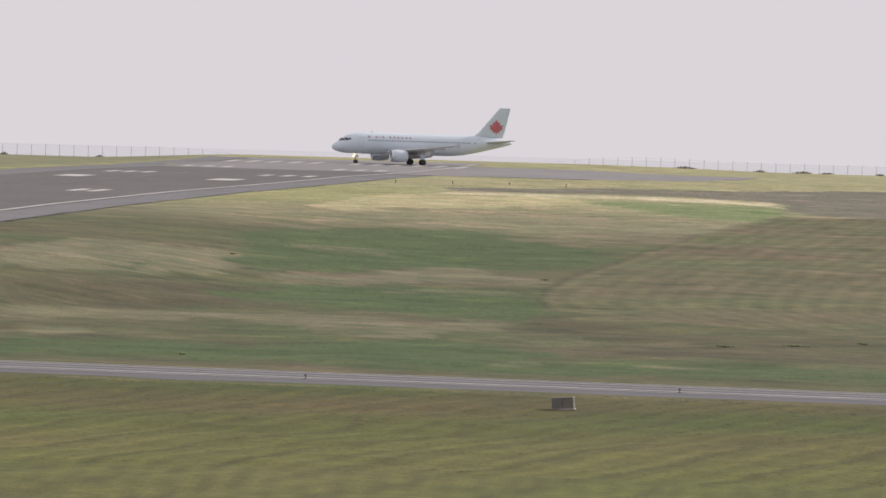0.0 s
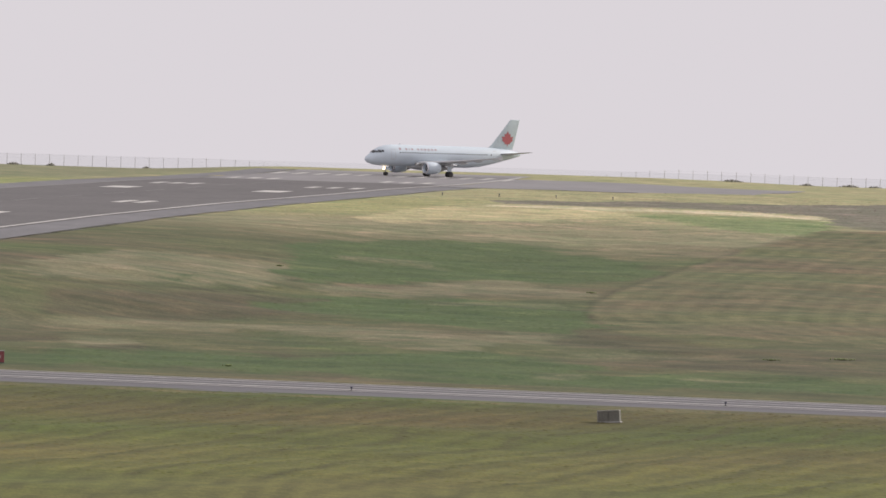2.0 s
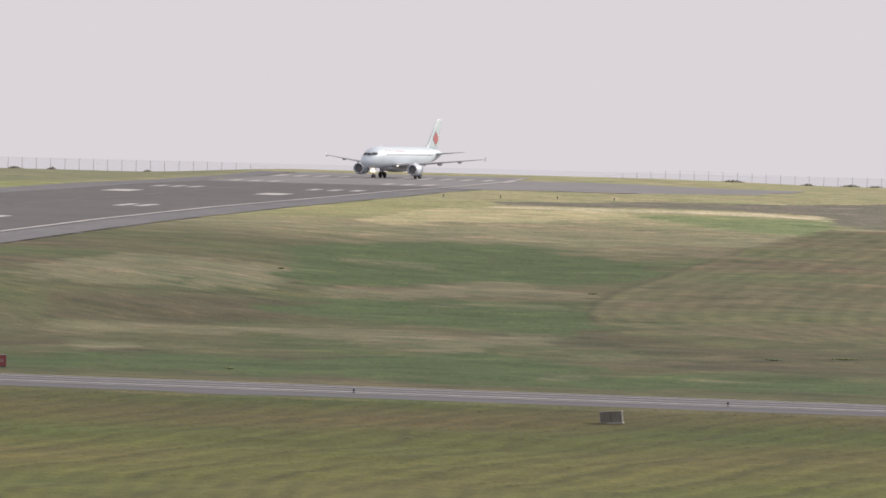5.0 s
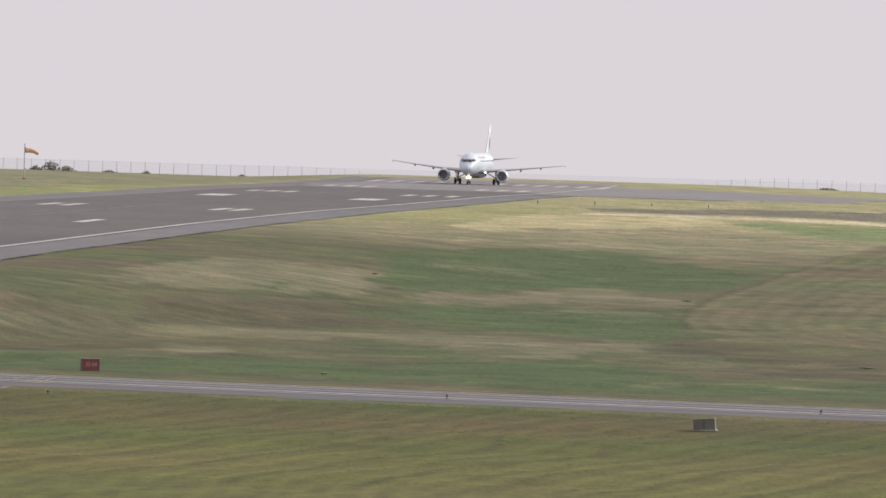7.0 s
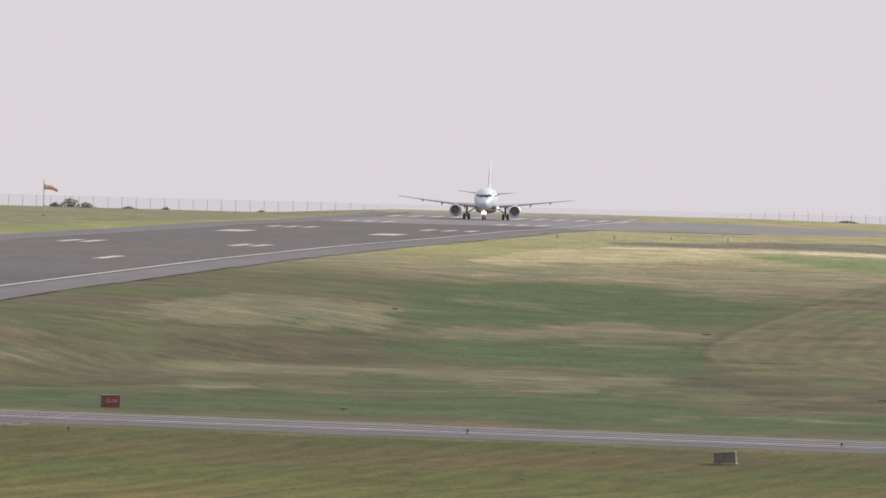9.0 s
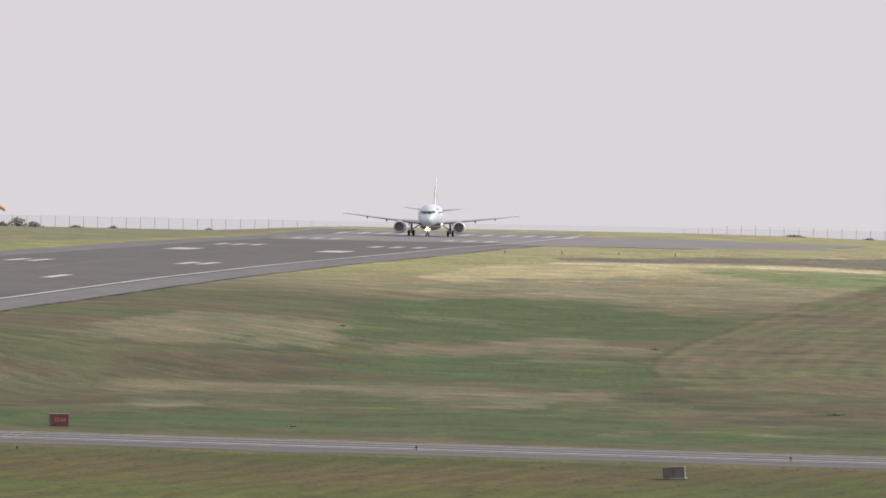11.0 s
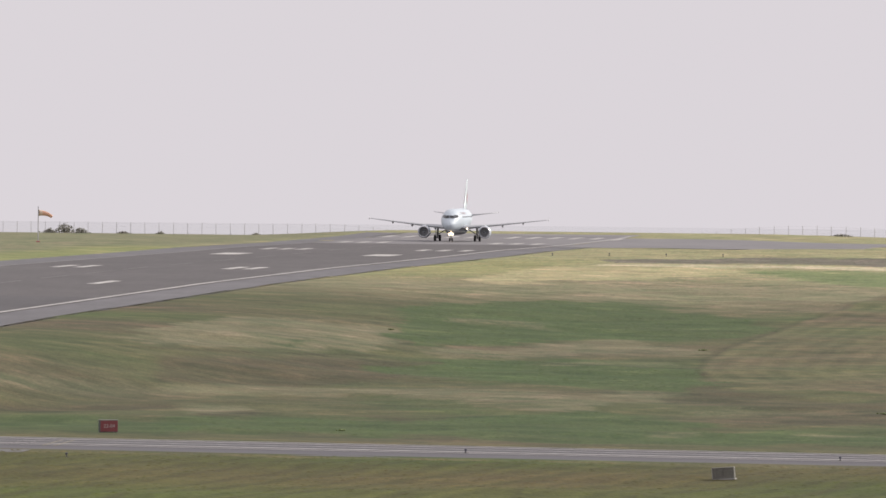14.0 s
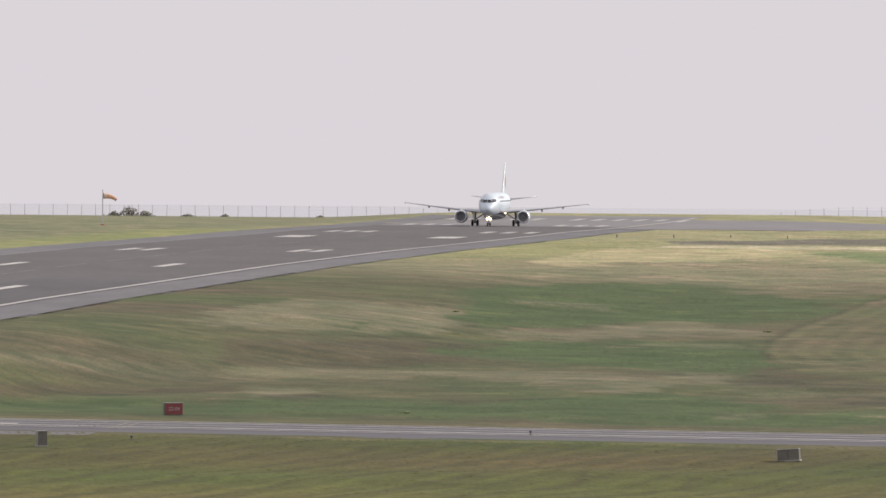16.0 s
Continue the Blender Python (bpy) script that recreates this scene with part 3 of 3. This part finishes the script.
for k in range(13):
    d, w = 10.6 + 10.2 * k / 12, math.sin(math.pi * (k + 0.35) / 12.7)
    rings.append([(NOSE - d, (0.3 + 1.75 * w ** 0.5) * math.cos(2 * math.pi * i / 24), 1.95 + (0.15 + 0.62 * w ** 0.5) * math.sin(2 * math.pi * i / 24)) for i in range(24)])
part("belly_fairing", loft(rings), WING, airliner, "grey belly fairing", True)

for side in (-1, 1):
    wing = part("wing", wing_like([(10.6, side * 0.9, 2.55, 7.9, 0.14), (11.4, side * 1.97, 2.62, 7.0, 0.14), (13.75, side * 6.4, 3.0, 4.7, 0.12), (16.2, side * 11.2, 3.5, 3.1, 0.11), (19.1, side * 16.9, 4.15, 1.55, 0.1), (19.4, side * 17.05, 4.17, 1.2, 0.06)]), WING, airliner, "swept grey wing", True)
    part("wingtip_fence", wing_like([(20.4, side * 17.05, 3.75, 0.6, 0.05), (19.3, side * 17.06, 4.16, 1.5, 0.05), (20.3, side * 17.1, 4.6, 0.5, 0.05)], True), WING, wing)
    for y, z, d, ln in ((4.2, 2.55, 17.2, 3.2), (8.6, 3.05, 17.0, 2.8), (12.4, 3.6, 18.1, 2.3)):
        b = loft([[(NOSE - d - ln * (k / 8 - 0.35), side * y + 0.17 * w * math.cos(2 * math.pi * i / 12), z - 0.12 + 0.3 * w * math.sin(2 * math.pi * i / 12)) for i in range(12)] for k in range(9) for w in [max(0.05, math.sin(math.pi * (k + 0.4) / 8.8))]])
        part("flap_track_fairing", b, WING, wing, smooth=True)
    # engine: cowl with a bright lip, fan, spinner, nozzle and pylon
    cy, cz, cx = side * 5.75, 1.78, NOSE - 10.4
    engine = part("engine", lathe([(0.02, 0.93), (-0.02, 1.06), (-0.25, 1.14), (-0.9, 1.21), (-1.7, 1.21), (-2.6, 1.12), (-3.3, 0.98), (-3.3, 0.9), (-2.2, 0.9), (-0.8, 0.88), (-0.2, 0.87), (0.02, 0.93)], 32, centre=(cx, cy, cz)), ICE, airliner, "pale blue engine cowl", True)
    part("intake_lip", lathe([(-0.12, 0.88), (0.0, 0.91), (0.05, 0.97), (0.03, 1.04), (-0.1, 1.105), (-0.2, 1.135)], 32, centre=(cx + 0.015, cy, cz)), CHROME, engine, "bare metal lip", True)
    part("fan", lathe([(-0.75, 0.885), (-0.8, 0.4), (-0.78, 0.2)], 32, centre=(cx, cy, cz), close=True), DARK, engine, "dark fan disc")
    part("spinner", lathe([(-0.35, 0.02), (-0.5, 0.14), (-0.75, 0.24)], 16, centre=(cx, cy, cz), close=True), STEEL, engine, smooth=True)
    part("exhaust_nozzle", lathe([(-2.9, 0.78), (-3.6, 0.7), (-4.5, 0.46), (-5.0, 0.25), (-5.4, 0.05)], 24, centre=(cx, cy, cz), close=True), DARK, engine, smooth=True)
    part("pylon", wing_like([(10.9, cy, cz + 0.95, 4.6, 0.07), (11.7, cy, cz + 1.3, 5.0, 0.08)], True), WING, engine)
    # tailplane
    part("tailplane", wing_like([(31.3, side * 0.55, 4.75, 4.2, 0.1), (33.0, side * 3.4, 5.08, 2.8, 0.09), (34.85, side * 6.2, 5.4, 1.4, 0.08)]), WING, airliner, smooth=True)
    # main gear
    gear = part("main_gear", tube((-0.05, side * 3.795, 0.55), (0.15, side * 3.7, 2.7), 0.17, 0.2), STEEL, airliner, "steel main landing gear leg")
    part("side_brace", tube((0.05, side * 3.7, 1.25), (0.2, side * 2.0, 2.3), 0.1), STEEL, gear)
    part("gear_door", box(1.0, 0.06, 1.45, (0.15, side * 4.1, 1.85), 0.02), ICE, gear)
    part("axle", tube((0, side * 3.3, 0.58), (0, side * 4.3, 0.58), 0.09), STEEL, gear)
    for o in (-0.46, 0.46):
        b = lathe([(-0.2, 0.28), (-0.21, 0.5), (-0.13, 0.585), (0.13, 0.585), (0.21, 0.5), (0.2, 0.28)], 20, "y", (0, side * 3.795 + o, 0.585), True)
        part("wheel", b, RUBBER, gear, "black rubber tyre", True)
    # wing root landing light
    part("landing_light", lathe([(0.01, 0.02), (0.005, 0.1), (0.0, 0.17)], 14, centre=(NOSE - 11.15, side * 2.45, 2.45), close=True), LAMP_SOFT if side > 0 else CHROME, airliner, "lit landing light" if side > 0 else "unlit landing light")
    # added tube that blocks the lamp's glow from side views
    part("added_light_hood", lathe([(-0.05, 0.2), (0.0, 0.21), (0.5, 0.21), (0.5, 0.19), (0.0, 0.19)], 14, centre=(NOSE - 11.15, side * 2.45, 2.45)), WING, airliner, "added grey hood that hides the landing light from the side")
    # cabin windows
    b = bmesh.new()
    bmesh.ops.create_cube(b, size=1, matrix=Matrix.Diagonal((0.25, 0.02, 0.36, 1)))
    pane_mesh = mesh_of("cabin_window", b, PANE)
    for k in range(38):
        d = 7.1 + 0.6 * k
        if k == 36:
            continue
        part("cabin_window", pane_mesh, None, body, at=Matrix.Translation((NOSE - d, side * skin(d, 4.58, 0.004), 4.58)) @ Matrix.Rotation(-side * 0.24, 4, "X"))
    # doors: thin outline frames
    for d, w, h in ((5.0, 0.9, 1.85), (29.9, 0.85, 1.75)):
        zb = 3.35 if d < 20 else 3.65
        for a0, a1, b0, b1 in ((d, d + 0.07, zb, zb + h), (d + w, d + w + 0.07, zb, zb + h), (d, d + w, zb + h, zb + h + 0.07), (d, d + w, zb - 0.09, zb)):
            patch_on_body(a0, a1, b0, b1, side, WING, "door_outline", body)
    # cockpit panes
    for d0, d1, z0, z1 in ((1.85, 2.3, 4.5, 4.86), (2.38, 2.95, 4.54, 5.04), (3.02, 3.45, 4.66, 5.04)):
        patch_on_body(d0, d1, z0, z1, side, GLASS, "cockpit_window", body, "dark cockpit window", 0.03)
    # title drawn as plain red bars, and a plain red roundel before it
    d = 8.5
    for w in (0.42, 0.16, 0.42, 0, 0.42, 0.42, 0.42, 0.42, 0.42, 0.42):
        if w:
            patch_on_body(d, d + w, 5.14, 5.5, side, RED_MUTED, "title_bar", body, "plain red lettering bar", 0.025)
        d += w + 0.42 if w else 0.6
    patch_on_body(6.95, 7.45, 5.14, 5.56, side, RED_MUTED, "title_badge", body, "plain red badge", 0.025)

# front windscreen panes
for side in (-1, 1):
    b = bmesh.new()
    pts = [(1.42, 0.05, 4.4), (1.6, 0.78, 4.38), (2.12, 0.72, 4.86), (1.98, 0.05, 4.94)]
    vs = [b.verts.new((NOSE - d + 0.06, side * y, z + 0.05)) for d, y, z in pts]
    vs2 = [b.verts.new((NOSE - d - 0.05, side * y, z)) for d, y, z in pts]
    b.faces.new(vs)
    for i in range(4):
        b.faces.new((vs[i], vs[(i + 1) % 4], vs2[(i + 1) % 4], vs2[i]))
    part("windscreen", b, GLASS, body, "dark windscreen pane")

fin = part("fin", wing_like([(27.4, 0, 5.8, 8.4, 0.04), (29.6, 0, 6.05, 6.0, 0.1), (30.4, 0, 6.6, 5.5, 0.1), (32.5, 0, 9.0, 4.0, 0.1), (34.75, 0, 11.6, 2.35, 0.09), (34.95, 0, 11.74, 2.1, 0.05)], True), FINBLUE, airliner, "blue-green painted tail fin", True)


def fin_half(d, z):
    """Half thickness of the fin."""
    lead = float(np.interp(z, [5.85, 6.6, 9.0, 11.6], [29.6, 30.4, 32.5, 34.75]))
    chord = float(np.interp(z, [5.85, 6.6, 9.0, 11.6], [6.0, 5.5, 4.0, 2.35]))
    x = min(1.0, max(0.0, (d - lead) / chord))
    return 0.5 * (0.2969 * math.sqrt(x) - 0.126 * x - 0.3516 * x * x + 0.2843 * x ** 3 - 0.1015 * x ** 4) * chord


for side in (-1, 1):
    # the tail's red emblem, reduced to a plain lobed shape
    b = bmesh.new()
    half = [(0, 1.0), (0.26, 0.55), (0.52, 0.66), (0.47, 0.22), (0.98, 0.28), (0.8, -0.08), (0.95, -0.24), (0.42, -0.58), (0.46, -0.76), (0.07, -0.7), (0.05, -1.0)]
    ring = []
    for a, h in half + [(-a, h) for a, h in half[:0:-1]]:
        d, z = 34.15 + 1.5 * a, 7.95 + 1.5 * h
        ring.append(b.verts.new((NOSE - d, side * ((fin_half(d, z) if side > 0 else 0.7 * fin_half(d, z)) + 0.05), z)))
    c = b.verts.new((NOSE - 34.15, side * (fin_half(34.15, 7.95) + 0.05), 7.95))
    for i in range(len(ring)):
        b.faces.new((c, ring[i], ring[(i + 1) % len(ring)]))
    part("tail_emblem", b, RED, fin, "plain red emblem")

# nose gear with its lit lamps
gear = part("nose_gear", tube((12.64, 0, 0.4), (12.75, 0, 1.9), 0.1, 0.12), STEEL, airliner, "steel nose landing gear leg")
part("axle", tube((12.64, -0.3, 0.39), (12.64, 0.3, 0.39), 0.06), STEEL, gear)
for o in (-0.25, 0.25):
    part("wheel", lathe([(-0.1, 0.18), (-0.11, 0.33), (-0.06, 0.39), (0.06, 0.39), (0.11, 0.33), (0.1, 0.18)], 18, "y", (12.64, o, 0.39), True), RUBBER, gear, "black rubber tyre", True)
    part("gear_door", box(0.9, 0.04, 0.6, (12.7, o * 1.9, 1.45), 0.01), ICE, gear)
    part("taxi_light", lathe([(0.06, 0.02), (0.05, 0.22), (-0.1, 0.15)], 14, centre=(12.9, o * 1.1, 1.4), close=True), LAMP, gear, "lit taxi light")
part("takeoff_light", lathe([(0.06, 0.02), (0.05, 0.17), (-0.1, 0.12)], 14, centre=(12.9, 0, 1.68), close=True), LAMP, gear, "lit take-off light")
part("antenna", box(0.35, 0.03, 0.35, (NOSE - 8.2, 0, 6.28), 0.01), WHITE, airliner)

# seconds, place and heading of the airliner
ROLL = [
    (0, 27.24, 2180.53, 0.67, -161.52), (1.5, 23.5, 2179.15, 0.67, -149.72), (2.5, 20.92, 2177.67, 0.68, -139.85),
    (3.2, 18.66, 2175.96, 0.68, -132.09), (5.5, 13.72, 2168.96, 0.72, -110.16), (6, 12.88, 2166.02, 0.74, -105.94),
    (7, 11.06, 2160.16, 0.77, -97.59), (8, 10.25, 2151.19, 0.81, -94.17), (8.5, 9.4, 2147.0, 0.83, -92.15),
    (11, 8.43, 2140.0, 0.87, -93.03), (12.5, 6.98, 2124.39, 0.97, -94.79), (13.5, 5.33, 2105.42, 1.11, -95.55),
    (14.5, 3.26, 2081.55, 1.28, -95.59), (16, -0.62, 2036.91, 1.59, -95.48),
]


# ---- perimeter fence on the crest
fence = tagged(new("perimeter_fence"), "weathered wire fence with thin metal posts on the crest", "fence")
b = tube((0, 0, 0), (0, 0, 2.3), 0.058, 0.052, 6)
tube((0, 0, 2.3), (0, -0.3, 2.6), 0.04, 0.035, 5, b)
post_mesh = mesh_of("post", b, POST)
F_S, F_STEP = -112.0, 3.0
us = [-150 + F_STEP * k for k in range(98)]
rng = random.Random(5)
wire_pts = []
for u in us:
    x, y, z = on_ground(F_S, u)
    part("post", post_mesh, None, fence, at=pose(x, y, z - (0.1 if u < 0 else 0.45), rng.uniform(-2, 2), rng.uniform(-2, 2), rng.uniform(-20, 20)))
    wire_pts.append(Vector((x, y, z - (0 if u < 0 else 0.35))))
for h in (0.25, 0.9, 1.55, 2.2):
    b = bmesh.new()
    for p, q in zip(wire_pts, wire_pts[1:]):
        tube(p + Vector((0, 0, h)), q + Vector((0, 0, h)), 0.011, sides=3, bm=b)
    part("wire", b, POST, fence)


# ---- shrubs
def shrub(seed, w, h, count, fine=1.0, leaf=LEAF, lumps=0.3):
    """A low shrub: a few bare limbs and a crown of many small leaf clumps."""
    r = random.Random(seed)
    th = tagged(new("shrub"), "low dark wind-bent shrub on the grass crest", "shrub", group="shrubs along the fence")
    b = bmesh.new()
    for _ in range(7):
        tube((r.uniform(-0.2, 0.2) * w, 0, 0), (r.uniform(-0.4, 0.4) * w, r.uniform(-0.3, 0.3) * w, h * r.uniform(0.5, 0.85)), 0.05 * fine, 0.02 * fine, 5, b)
    part("limb", b, BARK, th)
    b = bmesh.new()
    for _ in range(count):
        x = r.gauss(0, 0.24) * w
        top = h * (1 - (abs(x) / (0.62 * w)) ** 1.6) if abs(x) < 0.62 * w else 0.15 * h
        z = max(0.1, r.uniform(0.1, 1.0) * top * r.uniform(0.75, 1.1))
        q = Euler((r.uniform(0, 6), r.uniform(0, 6), r.uniform(0, 6))).to_matrix().to_4x4()
        e = r.uniform(0.1, 0.24) * fine
        m = Matrix.Translation((x, r.gauss(0, 0.15) * w, z)) @ q @ Matrix.Diagonal((e, e * 0.7, e * 0.35, 1))
        bmesh.ops.create_icosphere(b, subdivisions=1, radius=1, matrix=m) if r.random() < lumps else bmesh.ops.create_grid(b, x_segments=1, y_segments=1, size=1, matrix=m)
    part("crown", b, leaf, th, smooth=lumps > 0.5)
    return th


for k, (s, u, w, h, n) in enumerate(((-104, -100.0, 4.2, 2.2, 260), (-104, -96.6, 3.4, 1.1, 150), (-104, -103.2, 2.6, 1.0, 120), (-106, -88, 2.6, 0.5, 90), (-106, -80, 1.8, 0.5, 60), (-106, -60, 1.6, 0.45, 50), (-106, 62.5, 4.2, 0.42, 150), (-106, 78, 2.2, 0.42, 80), (-106, 87, 3.6, 0.5, 120), (-105, 92, 2.6, 0.35, 80), (-105, 103, 2.0, 0.4, 60))):
    th = shrub(40 + k, w, h, n)
    th.matrix_basis = pose(*on_ground(s, u), 0, 0, math.degrees(-AXIS))
# tussocks and small dark bushes out on the field
for k, (s, u, w, h, n) in enumerate(((933, 62.9, 0.8, 0.14, 22), (953, 99.9, 0.9, 0.2, 30), (1199, 82.6, 0.9, 0.14, 22), (1130, 128.5, 1.5, 0.1, 34), (1123, 135, 2.2, 0.11, 44), (1110, 141, 1.6, 0.1, 34))):
    th = tagged(shrub(60 + k, w, h, n, 0.6, TUSSOCK, 1.0), "small dark tussock in the airfield grass", "shrub", "tussocks on the field")
    th.matrix_basis = pose(*on_ground(s, u), 0, 0, math.degrees(-AXIS))


# ---- windsock
def windsock(s, u):
    x, y, z = on_ground(s, u)
    th = tagged(new("windsock"), "orange windsock flying from a thin steel mast", "windsock")
    th.matrix_basis = pose(x, y, z)
    part("mast", tube((0, 0, 0), (0, 0, 6.25), 0.1, 0.07, 10), POST, th)
    part("mast_base", box(0.7, 0.7, 0.25, (0, 0, 0.1), 0.04), RED, th, "red-painted concrete foot")
    part("hoop", lathe([(-0.03, 0.5), (-0.03, 0.54), (0.03, 0.54), (0.03, 0.5)], 18, centre=(0.08, 0, 5.3)), POST, th)
    part("swivel", tube((0, 0, 6.2), (0, 0, 6.42), 0.1, 0.05), DARK, th)
    # the sock in rigid tapering lengths, drooping downwind
    p, w = Vector((0.1, 0, 5.3)), 0.55
    for k, (dip, ln) in enumerate(((4, 0.55), (8, 0.5), (16, 0.5), (26, 0.48), (36, 0.45))):
        q = p + Vector((math.cos(radians(dip)), 0.25, -math.sin(radians(dip)))) * ln
        b = bmesh.new()
        m = Matrix.Translation((p + q) / 2) @ (q - p).to_track_quat("Z", "Y").to_matrix().to_4x4()
        bmesh.ops.create_cone(b, cap_ends=False, segments=16, radius1=w, radius2=w * 0.87, depth=(q - p).length * 1.06, matrix=m)
        part("sock_band", b, CLOTH if k == 0 else ORANGE, th, smooth=True)
        p, w = q, w * 0.87
    return th


windsock(222, -65.4)


# ---- signs and cabinets by the taxiway
def mandatory_sign(s, u):
    x, y, z = on_ground(s, u)
    th = tagged(new("taxiway_sign"), "red runway holding sign with white figures beside the taxiway", "airport sign")
    th.matrix_basis = pose(x, y, z, 0, 0, 22)
    body = part("sign_case", box(1.72, 0.36, 1.06, (0, 0, 0.57), 0.03), DARK, th, "dark sign case")
    part("sign_face", box(1.62, 0.03, 0.96, (0.02, -0.195, 0.58), 0.01), SIGN_RED, th, "red sign face")
    for o in (-0.55, 0.55):
        part("leg", box(0.1, 0.1, 0.3, (o, 0, 0.05)), STEEL, th)
    part("top_trim", box(1.76, 0.4, 0.05, (0, 0, 1.12), 0.01), CONCRETE_AND_LIT, th)
    t = bpy.data.curves.new("figures", "FONT")
    t.body, t.size, t.extrude, t.align_x, t.align_y = "22-04", 0.46, 0.004, "CENTER", "CENTER"
    ob = new("figures", t)
    deps = bpy.context.evaluated_depsgraph_get()
    me = bpy.data.meshes.new_from_object(ob.evaluated_get(deps))
    bpy.data.objects.remove(ob)
    me.materials.clear()
    me.materials.append(SIGN_WHITE)
    part("figures", me, None, th, "white figures", at=pose(0.03, -0.216, 0.58, 90, 0, 0))
    return th


mandatory_sign(1216.4, 63.5)


def sign_back(s, u, w, h, turn, label, lean=0):
    """A guidance sign seen from its plain back: panels, a top coloured pale as if lit, and legs."""
    x, y, z = on_ground(s, u)
    th = tagged(new("guidance_sign"), label, "airport sign", group="guidance signs by the taxiway")
    th.matrix_basis = pose(x, y, z, 0, lean, turn)
    n = max(1, round(w / 0.9))
    part("sign_case", box(w - 0.06, 0.3, h - 0.14, (0, 0.03, h / 2), 0.02), DARK, th)
    for k in range(n):
        part("back_panel", box(w / n - 0.035, 0.05, h - 0.16, (-w / 2 + (k + 0.5) * w / n, -0.15, h / 2), 0.01), CABINET, th)
    # the light on the top is put into its paler colour
    part("top_trim", box(w + 0.04, 0.44, 0.07, (0, 0, h - 0.03), 0.015), CONCRETE_AND_LIT, th, "top trim coloured pale for the light on it")
    for o in (-0.5, 0.5):
        # left end paler than the right, as the lit side
        part("end_plate", box(0.05, 0.42, h - 0.1, (o * w, 0, h / 2), 0.01), CONCRETE_AND_LIT if o < 0 else CABINET, th)
    part("footing", box(w + 0.2, 0.5, 0.12, (0, 0, 0.02), 0.02), CONCRETE_AND_LIT, th)


sign_back(1293.5, 122.9, 1.85, 1.0, -20, "weathered grey guidance sign leaning a little on grass", -4.5)
sign_back(1290.6, 61.3, 0.82, 1.3, 24, "narrow grey guidance sign standing edge-on in grass")


# ---- small lights
def edge_light(s, u, h, label, group, cap):
    x, y, z = on_ground(s, u)
    th = tagged(new("edge_light"), label, "airfield light", group=group)
    th.matrix_basis = pose(x, y, z)
    part("stem", tube((0, 0, -0.05), (0, 0, h * 0.6), 0.04 + 0.03 * h, None, 8), DARK, th)
    part("lens", lathe([(h * 0.55, 0.1), (h * 0.9, 0.11), (h, 0.05)], 10, "z", close=True), cap, th)
    part("base_plate", lathe([(0, 0.2), (0.04, 0.18)], 12, "z", close=True), RUBBER, th)


for s, u in ((1247.0, 97.9), (1247.0, 130.0), (1277.0, 67.1)):
    edge_light(s, u, 0.38, "small blue taxiway edge light on a short stem", "taxiway edge lights", BLUE)
for k in range(4):
    edge_light(369 - 2 * k, 38.3 + 9.3 * k, 0.5, "small dark marker light in pale grass", "marker lights in the grass", DARK)


# ---- grass tufts: real blades where the camera sees the field best
def tufts(name, n, s0, s1, u0, u1, seed, size, label):
    r = np.random.RandomState(seed)
    s, u = r.uniform(s0, s1, n), r.uniform(u0, u1, n)
    keep = (np.abs(u) > 35) & ~((u < 66) & (s > 900) & (s < 1229)) & ~((s > 1228) & (s < 1261.5)) & ~((s < 222) & (u > 22) & (u < 92))
    s, u = s[keep], u[keep]
    colour, tall = growth(s, u)
    keep = r.uniform(0, 1, len(s)) < 0.35 + 1.5 * tall
    s, u, colour, tall = s[keep], u[keep], colour[keep], tall[keep]
    z = ground_z(s, u) - 0.03
    along, side = REACH - s, u - OFFSET
    x = along * math.sin(AXIS) + side * math.cos(AXIS)
    y = along * math.cos(AXIS) - side * math.sin(AXIS)
    n = len(s)
    verts = np.zeros((n, 6, 3))
    h = np.clip(tall, 0.05, 1) * size * r.uniform(0.5, 1.3, n)
    a0 = r.uniform(0, 6.28, n)
    for k in range(5):
        a, w = a0 + k * 2 * math.pi / 5, r.uniform(0.25, 0.7, n)
        verts[:, k] = np.stack([x + w * np.cos(a), y + w * np.sin(a), z], -1)
    verts[:, 5] = np.stack([x + r.uniform(-0.1, 0.1, n), y + r.uniform(-0.1, 0.1, n), z + h], -1)
    fan = np.array([(k, (k + 1) % 5, 5) for k in range(5)])
    faces = (np.arange(n)[:, None, None] * 6 + fan[None]).reshape(-1, 3)
    me = bpy.data.meshes.new(name)
    me.from_pydata(verts.reshape(-1, 3).tolist(), [], faces.tolist())
    me.materials.append(TUFT)
    me.polygons.foreach_set("use_smooth", [True] * len(me.polygons))
    tone = colour * r.uniform(0.9, 1.2, (n, 1)) * (1 + r.uniform(-0.06, 0.06, (n, 3)))
    tint(me, np.repeat(tone, 6, axis=0))
    tagged(new(name, me), label, "grass", kind="stuff")


tufts("grass_tufts", 90000, 700, 1229, 30, 175, 7, 0.45, "uneven tufts of green and straw-coloured grass")
tufts("grass_tufts", 40000, 1261, 1420, 40, 190, 8, 1.1, "short mown yellow-green grass tufts")
tufts("grass_tufts", 40000, 225, 700, 30, 150, 9, 0.8, "sunlit straw-coloured grass tufts beside the runway")


# ---- what moves
def motions():
    walk(airliner, [(t, pose(x, y, z, 0, -0.4, rz)) for t, x, y, z, rz in ROLL])


motions()
